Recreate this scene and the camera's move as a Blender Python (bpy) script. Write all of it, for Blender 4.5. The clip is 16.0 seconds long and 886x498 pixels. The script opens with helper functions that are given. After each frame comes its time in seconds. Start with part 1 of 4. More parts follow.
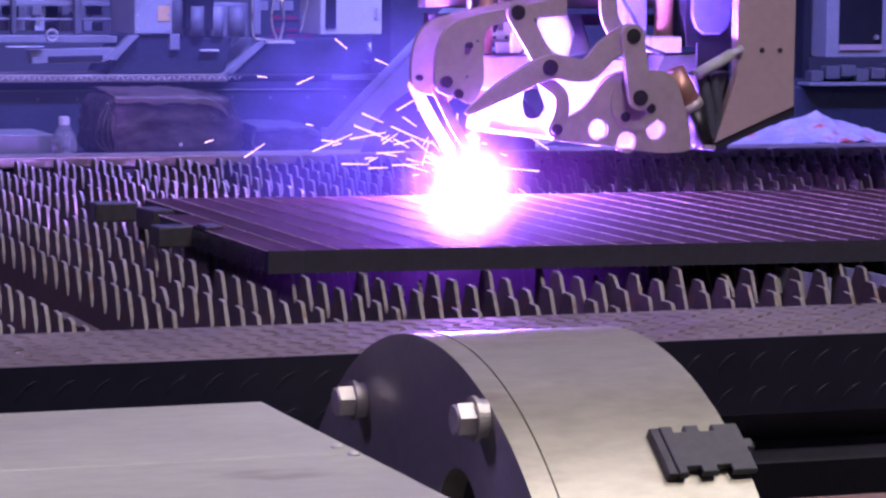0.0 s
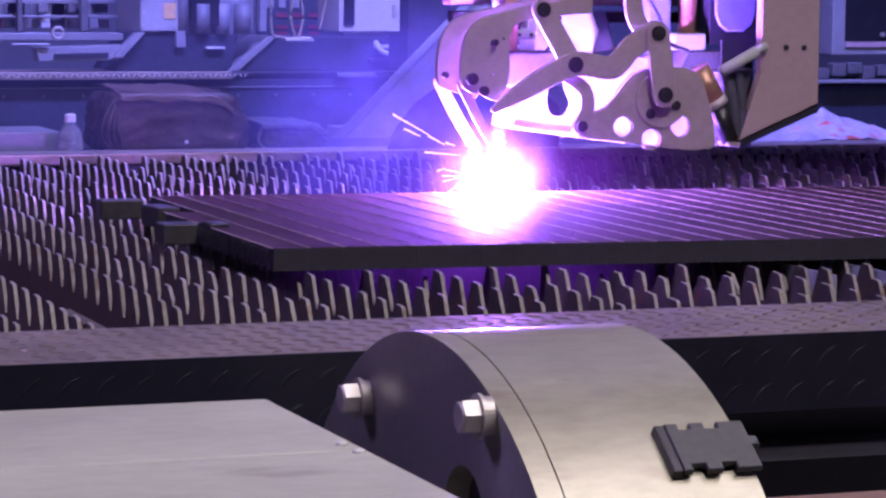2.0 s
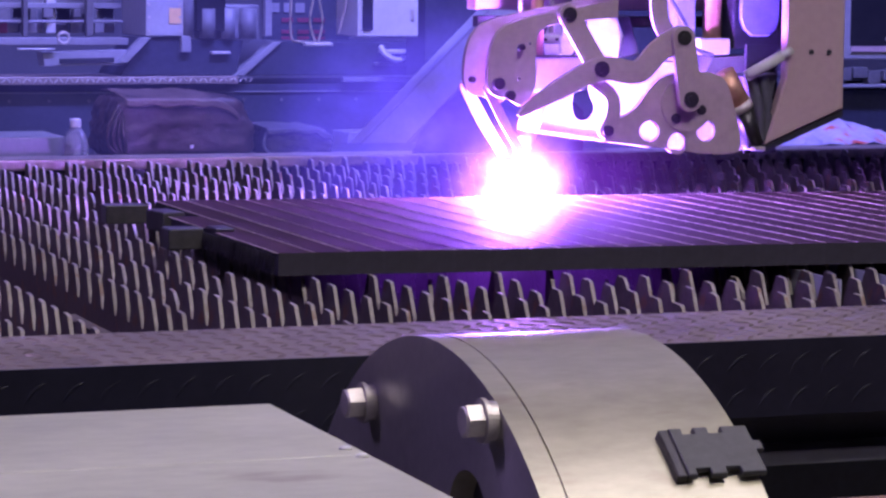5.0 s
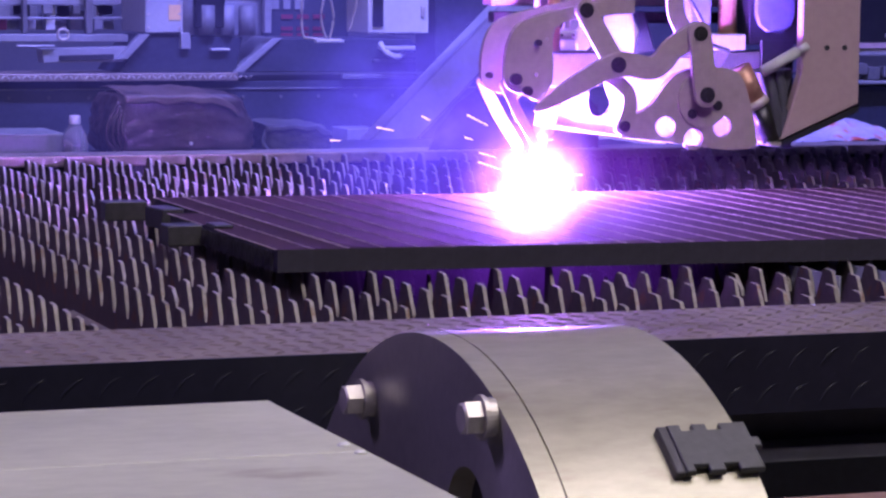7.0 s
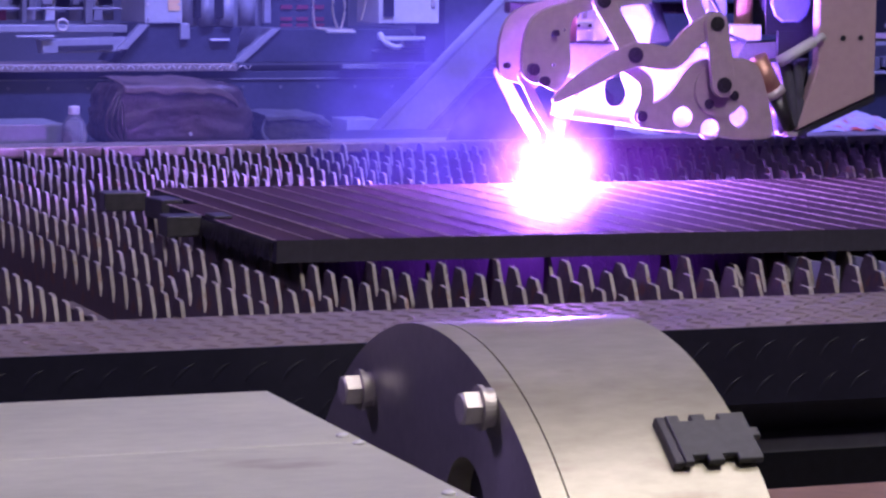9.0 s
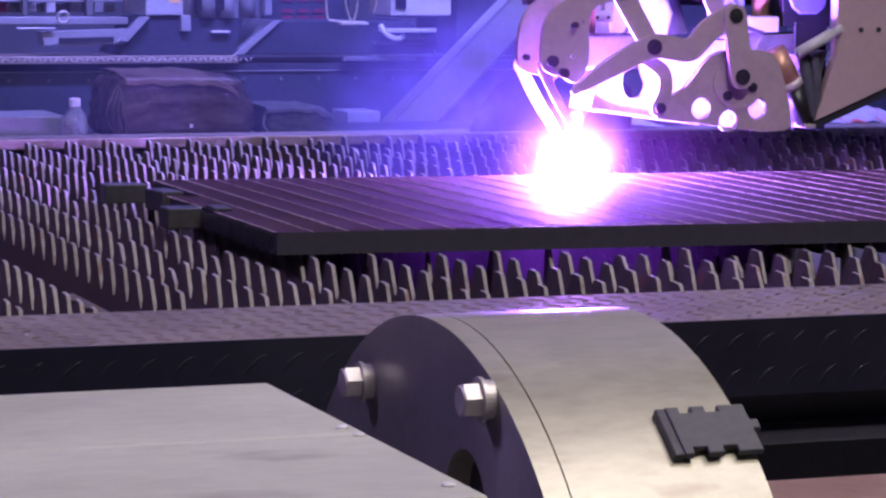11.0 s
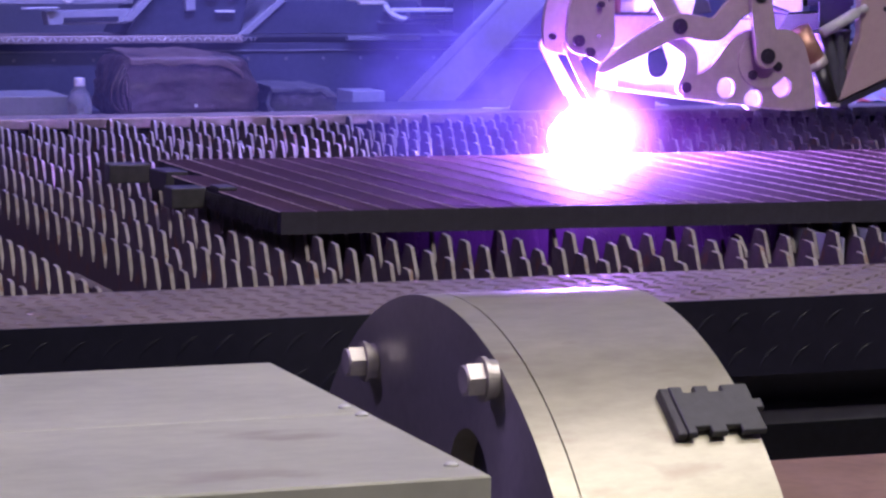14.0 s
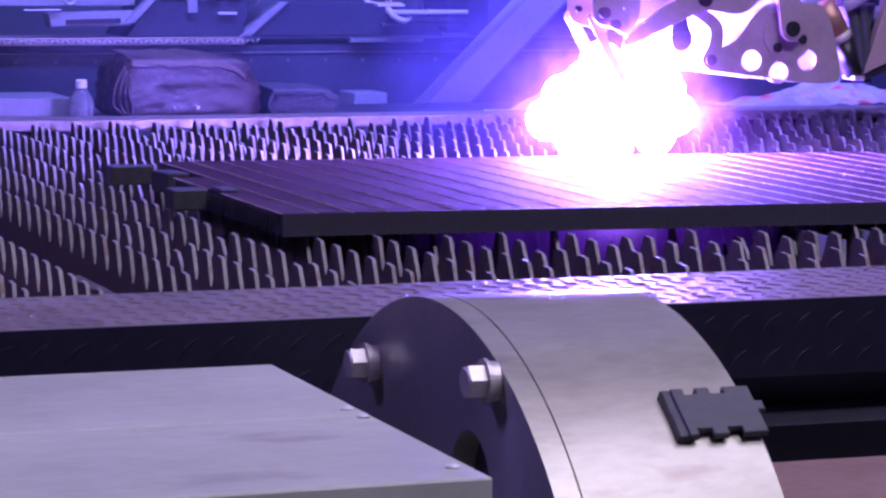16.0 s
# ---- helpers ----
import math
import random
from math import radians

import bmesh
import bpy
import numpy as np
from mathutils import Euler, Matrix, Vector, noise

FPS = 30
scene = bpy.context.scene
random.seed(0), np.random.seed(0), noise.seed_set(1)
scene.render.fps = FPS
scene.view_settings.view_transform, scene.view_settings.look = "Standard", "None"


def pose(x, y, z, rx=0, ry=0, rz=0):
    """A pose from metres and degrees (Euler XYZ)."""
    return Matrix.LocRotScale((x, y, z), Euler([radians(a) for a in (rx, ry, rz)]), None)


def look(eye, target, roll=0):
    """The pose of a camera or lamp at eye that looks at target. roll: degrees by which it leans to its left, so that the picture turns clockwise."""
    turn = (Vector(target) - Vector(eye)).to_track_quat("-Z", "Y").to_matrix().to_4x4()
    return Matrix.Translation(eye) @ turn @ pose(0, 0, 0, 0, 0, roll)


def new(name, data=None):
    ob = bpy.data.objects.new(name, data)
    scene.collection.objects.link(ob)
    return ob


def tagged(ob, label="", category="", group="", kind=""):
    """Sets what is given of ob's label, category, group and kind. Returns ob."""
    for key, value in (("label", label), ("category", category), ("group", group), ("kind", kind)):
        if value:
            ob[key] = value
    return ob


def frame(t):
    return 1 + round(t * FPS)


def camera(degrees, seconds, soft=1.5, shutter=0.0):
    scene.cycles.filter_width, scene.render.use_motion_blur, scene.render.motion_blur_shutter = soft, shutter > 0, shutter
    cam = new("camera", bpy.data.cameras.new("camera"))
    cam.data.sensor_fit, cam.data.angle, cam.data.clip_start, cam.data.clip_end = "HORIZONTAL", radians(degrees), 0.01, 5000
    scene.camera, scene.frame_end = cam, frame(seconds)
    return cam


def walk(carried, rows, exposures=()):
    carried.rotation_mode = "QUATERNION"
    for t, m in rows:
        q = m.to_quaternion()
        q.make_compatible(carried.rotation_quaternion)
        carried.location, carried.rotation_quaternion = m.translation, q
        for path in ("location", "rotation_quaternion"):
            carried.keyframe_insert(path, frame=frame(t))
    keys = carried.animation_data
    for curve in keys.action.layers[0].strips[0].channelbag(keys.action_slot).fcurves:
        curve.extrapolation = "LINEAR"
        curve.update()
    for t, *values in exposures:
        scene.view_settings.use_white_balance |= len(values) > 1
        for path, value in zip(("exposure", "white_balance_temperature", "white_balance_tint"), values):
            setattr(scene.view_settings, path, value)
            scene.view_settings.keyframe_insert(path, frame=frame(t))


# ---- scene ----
# One tele lens; the camera stands about three metres before the cutting bed and pans a little.
cam = camera(17.83, 16.0, soft=2.5)
EYE = Vector((0.0, 0.0, 1.437))
SIDE = Vector((0.9367, -0.3502, 0.0))


def view(yaw, pitch, roll, slide):
    a, p = radians(yaw), radians(pitch)
    eye = EYE + SIDE * slide
    return look(eye, eye + Vector((math.sin(a) * math.cos(p), math.cos(a) * math.cos(p), math.sin(p))) * 5, roll)


walk(cam, [(t, view(*v)) for t, *v in [
    (0, 20.500, -5.699, 0.600, 0.0000),
    (0.5, 20.480, -5.665, 0.596, 0.0004),
    (1, 20.465, -5.663, 0.591, 0.0008),
    (1.5, 20.400, -5.698, 0.587, 0.0012),
    (2, 20.372, -5.755, 0.583, 0.0016),
    (2.5, 20.370, -5.755, 0.579, 0.0020),
    (3, 20.325, -5.719, 0.574, 0.0024),
    (3.5, 20.278, -5.702, 0.570, 0.0028),
    (4, 20.266, -5.653, 0.566, 0.0031),
    (6.5, 20.228, -5.709, 0.544, 0.0051),
    (7, 20.250, -5.729, 0.540, 0.0055),
    (7.5, 20.300, -5.693, 0.536, 0.0059),
    (8, 20.293, -5.728, 0.531, 0.0063),
    (8.5, 20.278, -5.814, 0.527, 0.0067),
    (9, 20.252, -5.923, 0.523, 0.0071),
    (11.5, 20.216, -6.131, 0.501, 0.0090),
    (12, 20.203, -6.200, 0.497, 0.0094),
    (12.5, 20.228, -6.272, 0.493, 0.0098),
    (13, 20.231, -6.393, 0.489, 0.0102),
    (13.5, 20.173, -6.466, 0.484, 0.0106),
    (14, 20.120, -6.499, 0.480, 0.0110),
    (14.5, 20.112, -6.519, 0.480, 0.0114),
    (15, 20.098, -6.501, 0.480, 0.0118),
    (15.5, 20.088, -6.471, 0.480, 0.0118),
    (16, 20.075, -6.460, 0.480, 0.0118),
]], [(0, 0.27, 4850, 63), (9, 0.29, 4850, 63), (11.5, 0.36, 4850, 58), (14.4, 0.34, 4900, 57), (15, 0.28, 4750, 64), (15.5, 0.2, 4550, 76), (16, 0.08, 4500, 80)])

# ---- light ----
world = bpy.data.worlds.new("violet_ambient_fill")
scene.world = world
world.use_nodes = True
# Violet ambient fill, added to lift the dark parts.
world.node_tree.nodes["Background"].inputs[0].default_value = (0.45, 0.26, 0.76, 1)
world.node_tree.nodes["Background"].inputs[1].default_value = 0.26


def hall_or_fill_lamp(x, y, z, sx, sy, power, color, tilt=(0, 0, 0)):
    data = bpy.data.lights.new("hall_or_fill_lamp", "AREA")
    data.shape, data.size, data.size_y, data.energy, data.color = "RECTANGLE", sx, sy, power, color
    ob = new("hall_or_fill_lamp", data)
    ob.matrix_world = pose(x, y, z, *tilt)
    return ob


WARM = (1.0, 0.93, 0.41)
# Blue fill added for scattered arc light; no such lamps are known.
BLUE_FILL = (0.47, 0.47, 1.0)
# place, power, colour, tilt towards the rear of the hall; violet and blue ones are added fill
LAMPS = [(1.9, 0.7, 195, WARM, 0), (3.6, 2.4, 40, WARM, 0), (-3.6, 5.2, 110, (0.95, 0.68, 0.85), 0), (2.6, 7.4, 275, BLUE_FILL, 50), (5.4, 7.6, 160, BLUE_FILL, 66)]
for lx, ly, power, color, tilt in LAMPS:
    hall_or_fill_lamp(lx, ly, 5.6, 1.5, 0.5, power, color, (tilt, 0, 0))


# ---- materials ----
def nodes_of(name):
    m = bpy.data.materials.new(name)
    m.use_nodes = True
    return m, m.node_tree.nodes, m.node_tree.links


def surface(name, low, high, rough=0.5, metal=0.0, grain=40.0, blotch=4.0, bump=0.1, stretch=(1, 1, 1), spread=0.12,
            rust=None, rust_amount=0.0, random_tint=0.0, bump_scale=None):
    """Two scales of variation in colour and gloss, with fine relief; rust: a second colour in patches."""
    m, n, l = nodes_of(name)
    b = n["Principled BSDF"]
    tc = n.new("ShaderNodeTexCoord")
    mp = n.new("ShaderNodeMapping")
    mp.inputs["Scale"].default_value = stretch
    l.new(tc.outputs["Object"], mp.inputs[0])
    fine, wide = n.new("ShaderNodeTexNoise"), n.new("ShaderNodeTexNoise")
    for tex, sc, det in ((fine, grain, 6), (wide, blotch, 5)):
        tex.inputs["Scale"].default_value, tex.inputs["Detail"].default_value = sc, det
        tex.inputs["Roughness"].default_value = 0.65
        l.new(mp.outputs[0], tex.inputs["Vector"])
    add = n.new("ShaderNodeMath")
    add.operation = "MULTIPLY_ADD"
    add.inputs[1].default_value = 0.45
    l.new(fine.outputs[0], add.inputs[0])
    half = n.new("ShaderNodeMath")
    half.operation = "MULTIPLY"
    half.inputs[1].default_value = 0.55
    l.new(wide.outputs[0], half.inputs[0])
    l.new(half.outputs[0], add.inputs[2])
    ramp = n.new("ShaderNodeValToRGB")
    ramp.color_ramp.elements[0].position, ramp.color_ramp.elements[1].position = 0.34, 0.66
    ramp.color_ramp.elements[0].color, ramp.color_ramp.elements[1].color = (*low, 1), (*high, 1)
    l.new(add.outputs[0], ramp.inputs[0])
    color = ramp.outputs[0]
    if rust:
        patch = n.new("ShaderNodeTexNoise")
        patch.inputs["Scale"].default_value, patch.inputs["Detail"].default_value = blotch * 2.3, 8
        l.new(mp.outputs[0], patch.inputs["Vector"])
        cut = n.new("ShaderNodeValToRGB")
        cut.color_ramp.elements[0].position, cut.color_ramp.elements[1].position = 0.62 - rust_amount, 0.72 - rust_amount
        l.new(patch.outputs[0], cut.inputs[0])
        mix = n.new("ShaderNodeMix")
        mix.data_type = "RGBA"
        l.new(cut.outputs[0], mix.inputs[0])
        l.new(color, mix.inputs[6])
        mix.inputs[7].default_value = (*rust, 1)
        color = mix.outputs[2]
    if random_tint:
        info, hsv = n.new("ShaderNodeObjectInfo"), n.new("ShaderNodeHueSaturation")
        rng = n.new("ShaderNodeMapRange")
        rng.inputs[3].default_value, rng.inputs[4].default_value = 1 - random_tint, 1 + random_tint
        l.new(info.outputs["Random"], rng.inputs[0])
        l.new(rng.outputs[0], hsv.inputs["Value"])
        l.new(color, hsv.inputs["Color"])
        color = hsv.outputs[0]
    l.new(color, b.inputs["Base Color"])
    rr = n.new("ShaderNodeMapRange")
    rr.inputs[3].default_value, rr.inputs[4].default_value = max(0.05, rough - spread), min(1, rough + spread)
    l.new(wide.outputs[0], rr.inputs[0])
    l.new(rr.outputs[0], b.inputs["Roughness"])
    b.inputs["Metallic"].default_value = metal
    if bump:
        bp = n.new("ShaderNodeBump")
        bp.inputs["Strength"].default_value, bp.inputs["Distance"].default_value = bump, 0.004
        l.new(fine.outputs[0], bp.inputs["Height"])
        l.new(bp.outputs[0], b.inputs["Normal"])
    return m


def glow(name, color, strength):
    m, n, l = nodes_of(name)
    n.remove(n["Principled BSDF"])
    e = n.new("ShaderNodeEmission")
    e.inputs[0].default_value, e.inputs[1].default_value = (*color, 1), strength
    l.new(e.outputs[0], n["Material Output"].inputs[0])
    return m


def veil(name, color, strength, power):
    """Clear emissive shell for bloom and haze, denser towards its middle."""
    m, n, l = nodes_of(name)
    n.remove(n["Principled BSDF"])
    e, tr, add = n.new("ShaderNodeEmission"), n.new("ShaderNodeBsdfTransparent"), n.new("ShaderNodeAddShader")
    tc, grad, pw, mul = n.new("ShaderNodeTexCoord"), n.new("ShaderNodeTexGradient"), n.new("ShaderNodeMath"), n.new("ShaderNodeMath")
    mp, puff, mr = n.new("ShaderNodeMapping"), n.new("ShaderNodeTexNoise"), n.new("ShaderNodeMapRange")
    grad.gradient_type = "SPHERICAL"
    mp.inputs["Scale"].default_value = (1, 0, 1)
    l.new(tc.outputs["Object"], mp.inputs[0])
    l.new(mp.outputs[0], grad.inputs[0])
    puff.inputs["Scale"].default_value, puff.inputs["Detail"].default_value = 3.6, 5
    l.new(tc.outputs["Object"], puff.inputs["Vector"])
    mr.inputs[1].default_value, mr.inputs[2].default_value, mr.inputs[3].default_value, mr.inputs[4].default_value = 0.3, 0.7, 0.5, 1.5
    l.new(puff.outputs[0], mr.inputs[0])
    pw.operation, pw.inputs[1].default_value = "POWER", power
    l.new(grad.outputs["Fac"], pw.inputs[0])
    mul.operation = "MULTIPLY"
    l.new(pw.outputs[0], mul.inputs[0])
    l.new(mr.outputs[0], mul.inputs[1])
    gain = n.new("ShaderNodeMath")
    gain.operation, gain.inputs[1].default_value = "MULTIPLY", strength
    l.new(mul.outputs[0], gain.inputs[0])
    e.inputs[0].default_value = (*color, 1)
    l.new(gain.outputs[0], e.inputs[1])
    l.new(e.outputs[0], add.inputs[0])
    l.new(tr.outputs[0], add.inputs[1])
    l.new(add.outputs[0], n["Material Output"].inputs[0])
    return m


M = {}
M["concrete"] = surface("hall_concrete", (0.16, 0.16, 0.17), (0.26, 0.25, 0.25), 0.6, grain=60, blotch=1.5)
M["paint_wall"] = surface("wall_paint", (0.2, 0.2, 0.24), (0.26, 0.26, 0.3), 0.7, grain=50, blotch=1.0)
# Faces darkened, cut edges paled: front light put into two slat steels.
M["slat"] = surface("shaded_scorched_slat", (0.045, 0.034, 0.036), (0.1, 0.08, 0.08), 0.7, 0.0, grain=70, blotch=9, bump=0.3,
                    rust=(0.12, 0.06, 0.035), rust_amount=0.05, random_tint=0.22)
M["slat_edge"] = surface("lit_cut_slat_edge", (0.18, 0.158, 0.147), (0.335, 0.3, 0.28), 0.6, 0.15, grain=80, blotch=14, bump=0.25,
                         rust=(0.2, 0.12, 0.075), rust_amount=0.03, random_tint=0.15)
M["slag"] = surface("rusty_slag", (0.08, 0.05, 0.035), (0.22, 0.13, 0.08), 0.9, grain=50, blotch=8, bump=0.6)
M["bar"] = surface("rolled_steel_bar", (0.028, 0.0155, 0.02), (0.064, 0.036, 0.042), 0.75, 0.0, grain=60, blotch=6, bump=0.15, random_tint=0.12)
M["bar"].node_tree.nodes["Principled BSDF"].inputs["Specular IOR Level"].default_value = 0.04
# Dark as unlit: shade put into the colour of bar ends and sides.
M["bar_end"] = surface("shaded_bar_end", (0.02, 0.017, 0.03), (0.038, 0.033, 0.052), 0.75, 0.0, grain=50, blotch=7, bump=0.2, random_tint=0.05)
M["offcut"] = surface("dark_mill_scale", (0.03, 0.03, 0.035), (0.07, 0.065, 0.07), 0.5, 0.2, grain=60, blotch=8)
M["tread"] = surface("worn_tread_plate", (0.18, 0.143, 0.122), (0.33, 0.27, 0.235), 0.46, 0.35, grain=45, blotch=5, bump=0.2,
                     rust=(0.2, 0.16, 0.14), rust_amount=0.02)
M["lug"] = surface("polished_tread_lug", (0.17, 0.135, 0.122), (0.31, 0.25, 0.23), 0.33, 0.55, grain=60, blotch=12, bump=0.1)
# Near black with a blue cast, much darker than the rail's plate.
M["tread_dark"] = surface("dark_tread_plate", (0.006, 0.006, 0.015), (0.013, 0.0125, 0.027), 0.5, 0.0, grain=60, blotch=4, bump=0.12)
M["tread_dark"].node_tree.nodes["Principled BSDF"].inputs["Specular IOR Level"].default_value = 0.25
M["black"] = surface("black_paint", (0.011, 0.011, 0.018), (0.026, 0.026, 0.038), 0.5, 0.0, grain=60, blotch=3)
M["sheet"] = surface("brushed_stainless_sheet", (0.46, 0.465, 0.36), (0.6, 0.605, 0.475), 0.48, 0.4, grain=30, blotch=2.6, bump=0.05,
                     stretch=(1, 1.8, 1), rust=(0.41, 0.385, 0.3), rust_amount=0.0)
M["drum"] = surface("machined_drum_steel", (0.31, 0.295, 0.205), (0.455, 0.435, 0.315), 0.42, 0.5, grain=45, blotch=6, bump=0.04, stretch=(0.45, 1.2, 1.2), rust=(0.3, 0.262, 0.19), rust_amount=0.02)
M["end_plate"] = surface("radial_brushed_plate", (0.27, 0.255, 0.245), (0.38, 0.36, 0.345), 0.32, 0.55, grain=50, blotch=5, bump=0.03)
nt = M["end_plate"].node_tree
nt.nodes["Principled BSDF"].inputs["Anisotropic Rotation"].default_value = 0.25
tangent = nt.nodes.new("ShaderNodeTangent")
tangent.direction_type, tangent.axis = "RADIAL", "X"
nt.nodes["Principled BSDF"].inputs["Anisotropic"].default_value = 0.85
nt.links.new(tangent.outputs[0], nt.nodes["Principled BSDF"].inputs["Tangent"])
M["edge"] = surface("pale_bar_edge", (0.18, 0.13, 0.115), (0.33, 0.255, 0.23), 0.55, 0.1, grain=90, blotch=30, bump=0.2)
M["bolt"] = surface("zinc_bolt", (0.45, 0.42, 0.38), (0.6, 0.56, 0.51), 0.5, 0.6, grain=80, blotch=20, bump=0.1)
M["plastic"] = surface("grey_black_plastic", (0.03, 0.03, 0.033), (0.06, 0.06, 0.064), 0.5, 0.0, grain=80, blotch=9, bump=0.1)
M["greybar"] = surface("grey_painted_steel", (0.09, 0.09, 0.1), (0.15, 0.15, 0.16), 0.5, 0.1, grain=50, blotch=6)
M["brown"] = surface("brown_board", (0.2, 0.12, 0.085), (0.3, 0.19, 0.14), 0.55, 0.0, grain=40, blotch=5)
M["link"] = surface("ground_link_steel", (0.36, 0.28, 0.33), (0.48, 0.375, 0.43), 0.5, 0.1, grain=60, blotch=9, bump=0.06)
# Paler than the link steel: the arc's glare is put into this colour.
M["bright"] = surface("arc_lit_pale", (0.62, 0.54, 0.56), (0.8, 0.72, 0.74), 0.42, 0.2, grain=60, blotch=9, bump=0.06)
M["link_dark"] = surface("dark_pin_steel", (0.03, 0.03, 0.035), (0.07, 0.065, 0.07), 0.4, 0.6, grain=60, blotch=9)
M["panel"] = surface("painted_cover_panel", (0.4, 0.29, 0.31), (0.48, 0.36, 0.38), 0.4, 0.0, grain=50, blotch=2.5, bump=0.05)
M["copper"] = surface("scorched_copper", (0.42, 0.2, 0.12), (0.68, 0.42, 0.32), 0.42, 0.6, grain=40, blotch=14)
M["hose"] = surface("dark_hose", (0.05, 0.05, 0.07), (0.1, 0.1, 0.135), 0.5)
M["white"] = surface("white_enamel", (0.48, 0.48, 0.5), (0.6, 0.6, 0.62), 0.4, grain=40, blotch=3, bump=0.04)
M["grey"] = surface("light_grey_enamel", (0.22, 0.22, 0.24), (0.3, 0.3, 0.32), 0.45, grain=40, blotch=3, bump=0.04)
M["cabinet"] = surface("pale_grey_enamel", (0.33, 0.33, 0.34), (0.43, 0.43, 0.44), 0.45, grain=40, blotch=4, bump=0.04)
M["dull"] = surface("dull_grey_paint", (0.13, 0.13, 0.14), (0.2, 0.2, 0.21), 0.5, grain=40, blotch=3)
M["navy"] = surface("dark_blue_enamel", (0.024, 0.027, 0.046), (0.044, 0.048, 0.075), 0.45, grain=40, blotch=2.5, bump=0.04)
M["wrap"] = surface("brown_plastic_wrap", (0.024, 0.014, 0.013), (0.06, 0.038, 0.034), 0.45, grain=24, blotch=8, bump=0.9)
M["wrap_top"] = surface("lighter_brown_wrap", (0.06, 0.036, 0.03), (0.12, 0.08, 0.066), 0.55, grain=26, blotch=8, bump=0.4)
M["cloth"] = surface("grey_black_cloth", (0.03, 0.03, 0.036), (0.065, 0.065, 0.075), 0.8, grain=60, blotch=7, bump=0.3)
M["yellow"] = surface("yellow_label", (0.7, 0.45, 0.2), (0.8, 0.55, 0.25), 0.5)
M["red"] = surface("red_sign_paint", (0.14, 0.015, 0.04), (0.22, 0.025, 0.06), 0.5)
M["tarp"] = surface("pale_printed_sheet", (0.3, 0.25, 0.4), (0.6, 0.55, 0.6), 0.45, grain=18, blotch=6, bump=0.2,
                    rust=(0.6, 0.1, 0.05), rust_amount=0.06)
M["water"] = surface("clear_bottle_plastic", (0.8, 0.82, 0.85), (0.92, 0.93, 0.95), 0.1, grain=30, blotch=20)
M["water"].node_tree.nodes["Principled BSDF"].inputs["Transmission Weight"].default_value = 0.88
M["blue"] = surface("blue_plastic_cover", (0.2, 0.22, 0.5), (0.3, 0.32, 0.65), 0.35)
# Pale blue that stands in for arc light seen between the teeth.
M["gap_light"] = surface("gap_light_blue", (0.3, 0.31, 0.42), (0.42, 0.43, 0.55), 0.5, grain=30, blotch=8, bump=0.1)
M["screen"] = surface("dark_screen_glass", (0.015, 0.015, 0.02), (0.025, 0.025, 0.03), 0.12, grain=5, blotch=2, bump=0)
M["lamp"] = glow("lamp_diffuser", (1.0, 0.92, 0.82), 6.0)
M["core"] = glow("arc_core", (0.7, 0.3, 1.0), 4000.0)
# For balls that imitate the arc's white bloom.
M["lobe"] = glow("arc_bloom", (0.66, 0.44, 1.0), 260.0)
M["spark"] = glow("hot_spark", (1.0, 0.6, 0.42), 1.9)


# ---- building helpers ----
def mesh(bm, name, mat, smooth=False):
    me = bpy.data.meshes.new(name)
    bmesh.ops.recalc_face_normals(bm, faces=bm.faces[:])
    for f in bm.faces:
        f.smooth = smooth
    bm.to_mesh(me)
    bm.free()
    me.materials.append(mat)
    return me


def part(name, bm, mat, parent, label="", smooth=False, kind=""):
    ob = new(name, mesh(bm, name, mat, smooth))
    ob.parent = parent
    return tagged(ob, label, kind=kind)


def thing(name, x, y, z, label, category, group="", kind="", rz=0):
    ob = new(name)
    ob.matrix_world = pose(x, y, z, 0, 0, rz)
    return tagged(ob, label, category, group, kind)


def box(x0, x1, y0, y1, z0, z1, bevel=0.0, bm=None, seg=2):
    b = bmesh.new()
    bmesh.ops.create_cube(b, size=1)
    for v in b.verts:
        v.co = Vector(((x0 + x1) / 2 + v.co.x * (x1 - x0), (y0 + y1) / 2 + v.co.y * (y1 - y0), (z0 + z1) / 2 + v.co.z * (z1 - z0)))
    if bevel:
        bmesh.ops.bevel(b, geom=b.edges[:], offset=bevel, segments=seg, affect="EDGES", profile=0.5)
    return merged(b, bm)


def merged(b, bm):
    if bm is None:
        return b
    me = bpy.data.meshes.new("tmp")
    b.to_mesh(me)
    b.free()
    bm.from_mesh(me)
    bpy.data.meshes.remove(me)
    return bm


def turned(bm, m):
    bmesh.ops.transform(bm, matrix=m, verts=bm.verts[:])
    return bm


def prism(pts, y0, y1, bevel=0.0, bm=None):
    """An outline in x and z, given depth from y0 to y1."""
    b = bmesh.new()
    front = [b.verts.new((x, y0, z)) for x, z in pts]
    back = [b.verts.new((x, y1, z)) for x, z in pts]
    b.faces.new(front)
    b.faces.new(back[::-1])
    for i in range(len(pts)):
        j = (i + 1) % len(pts)
        b.faces.new((front[j], front[i], back[i], back[j]))
    bmesh.ops.recalc_face_normals(b, faces=b.faces[:])
    if bevel:
        rim = [e for e in b.edges if abs(e.verts[0].co.y - e.verts[1].co.y) < 1e-6]
        bmesh.ops.bevel(b, geom=rim, offset=bevel, segments=1, affect="EDGES")
    return merged(b, bm)


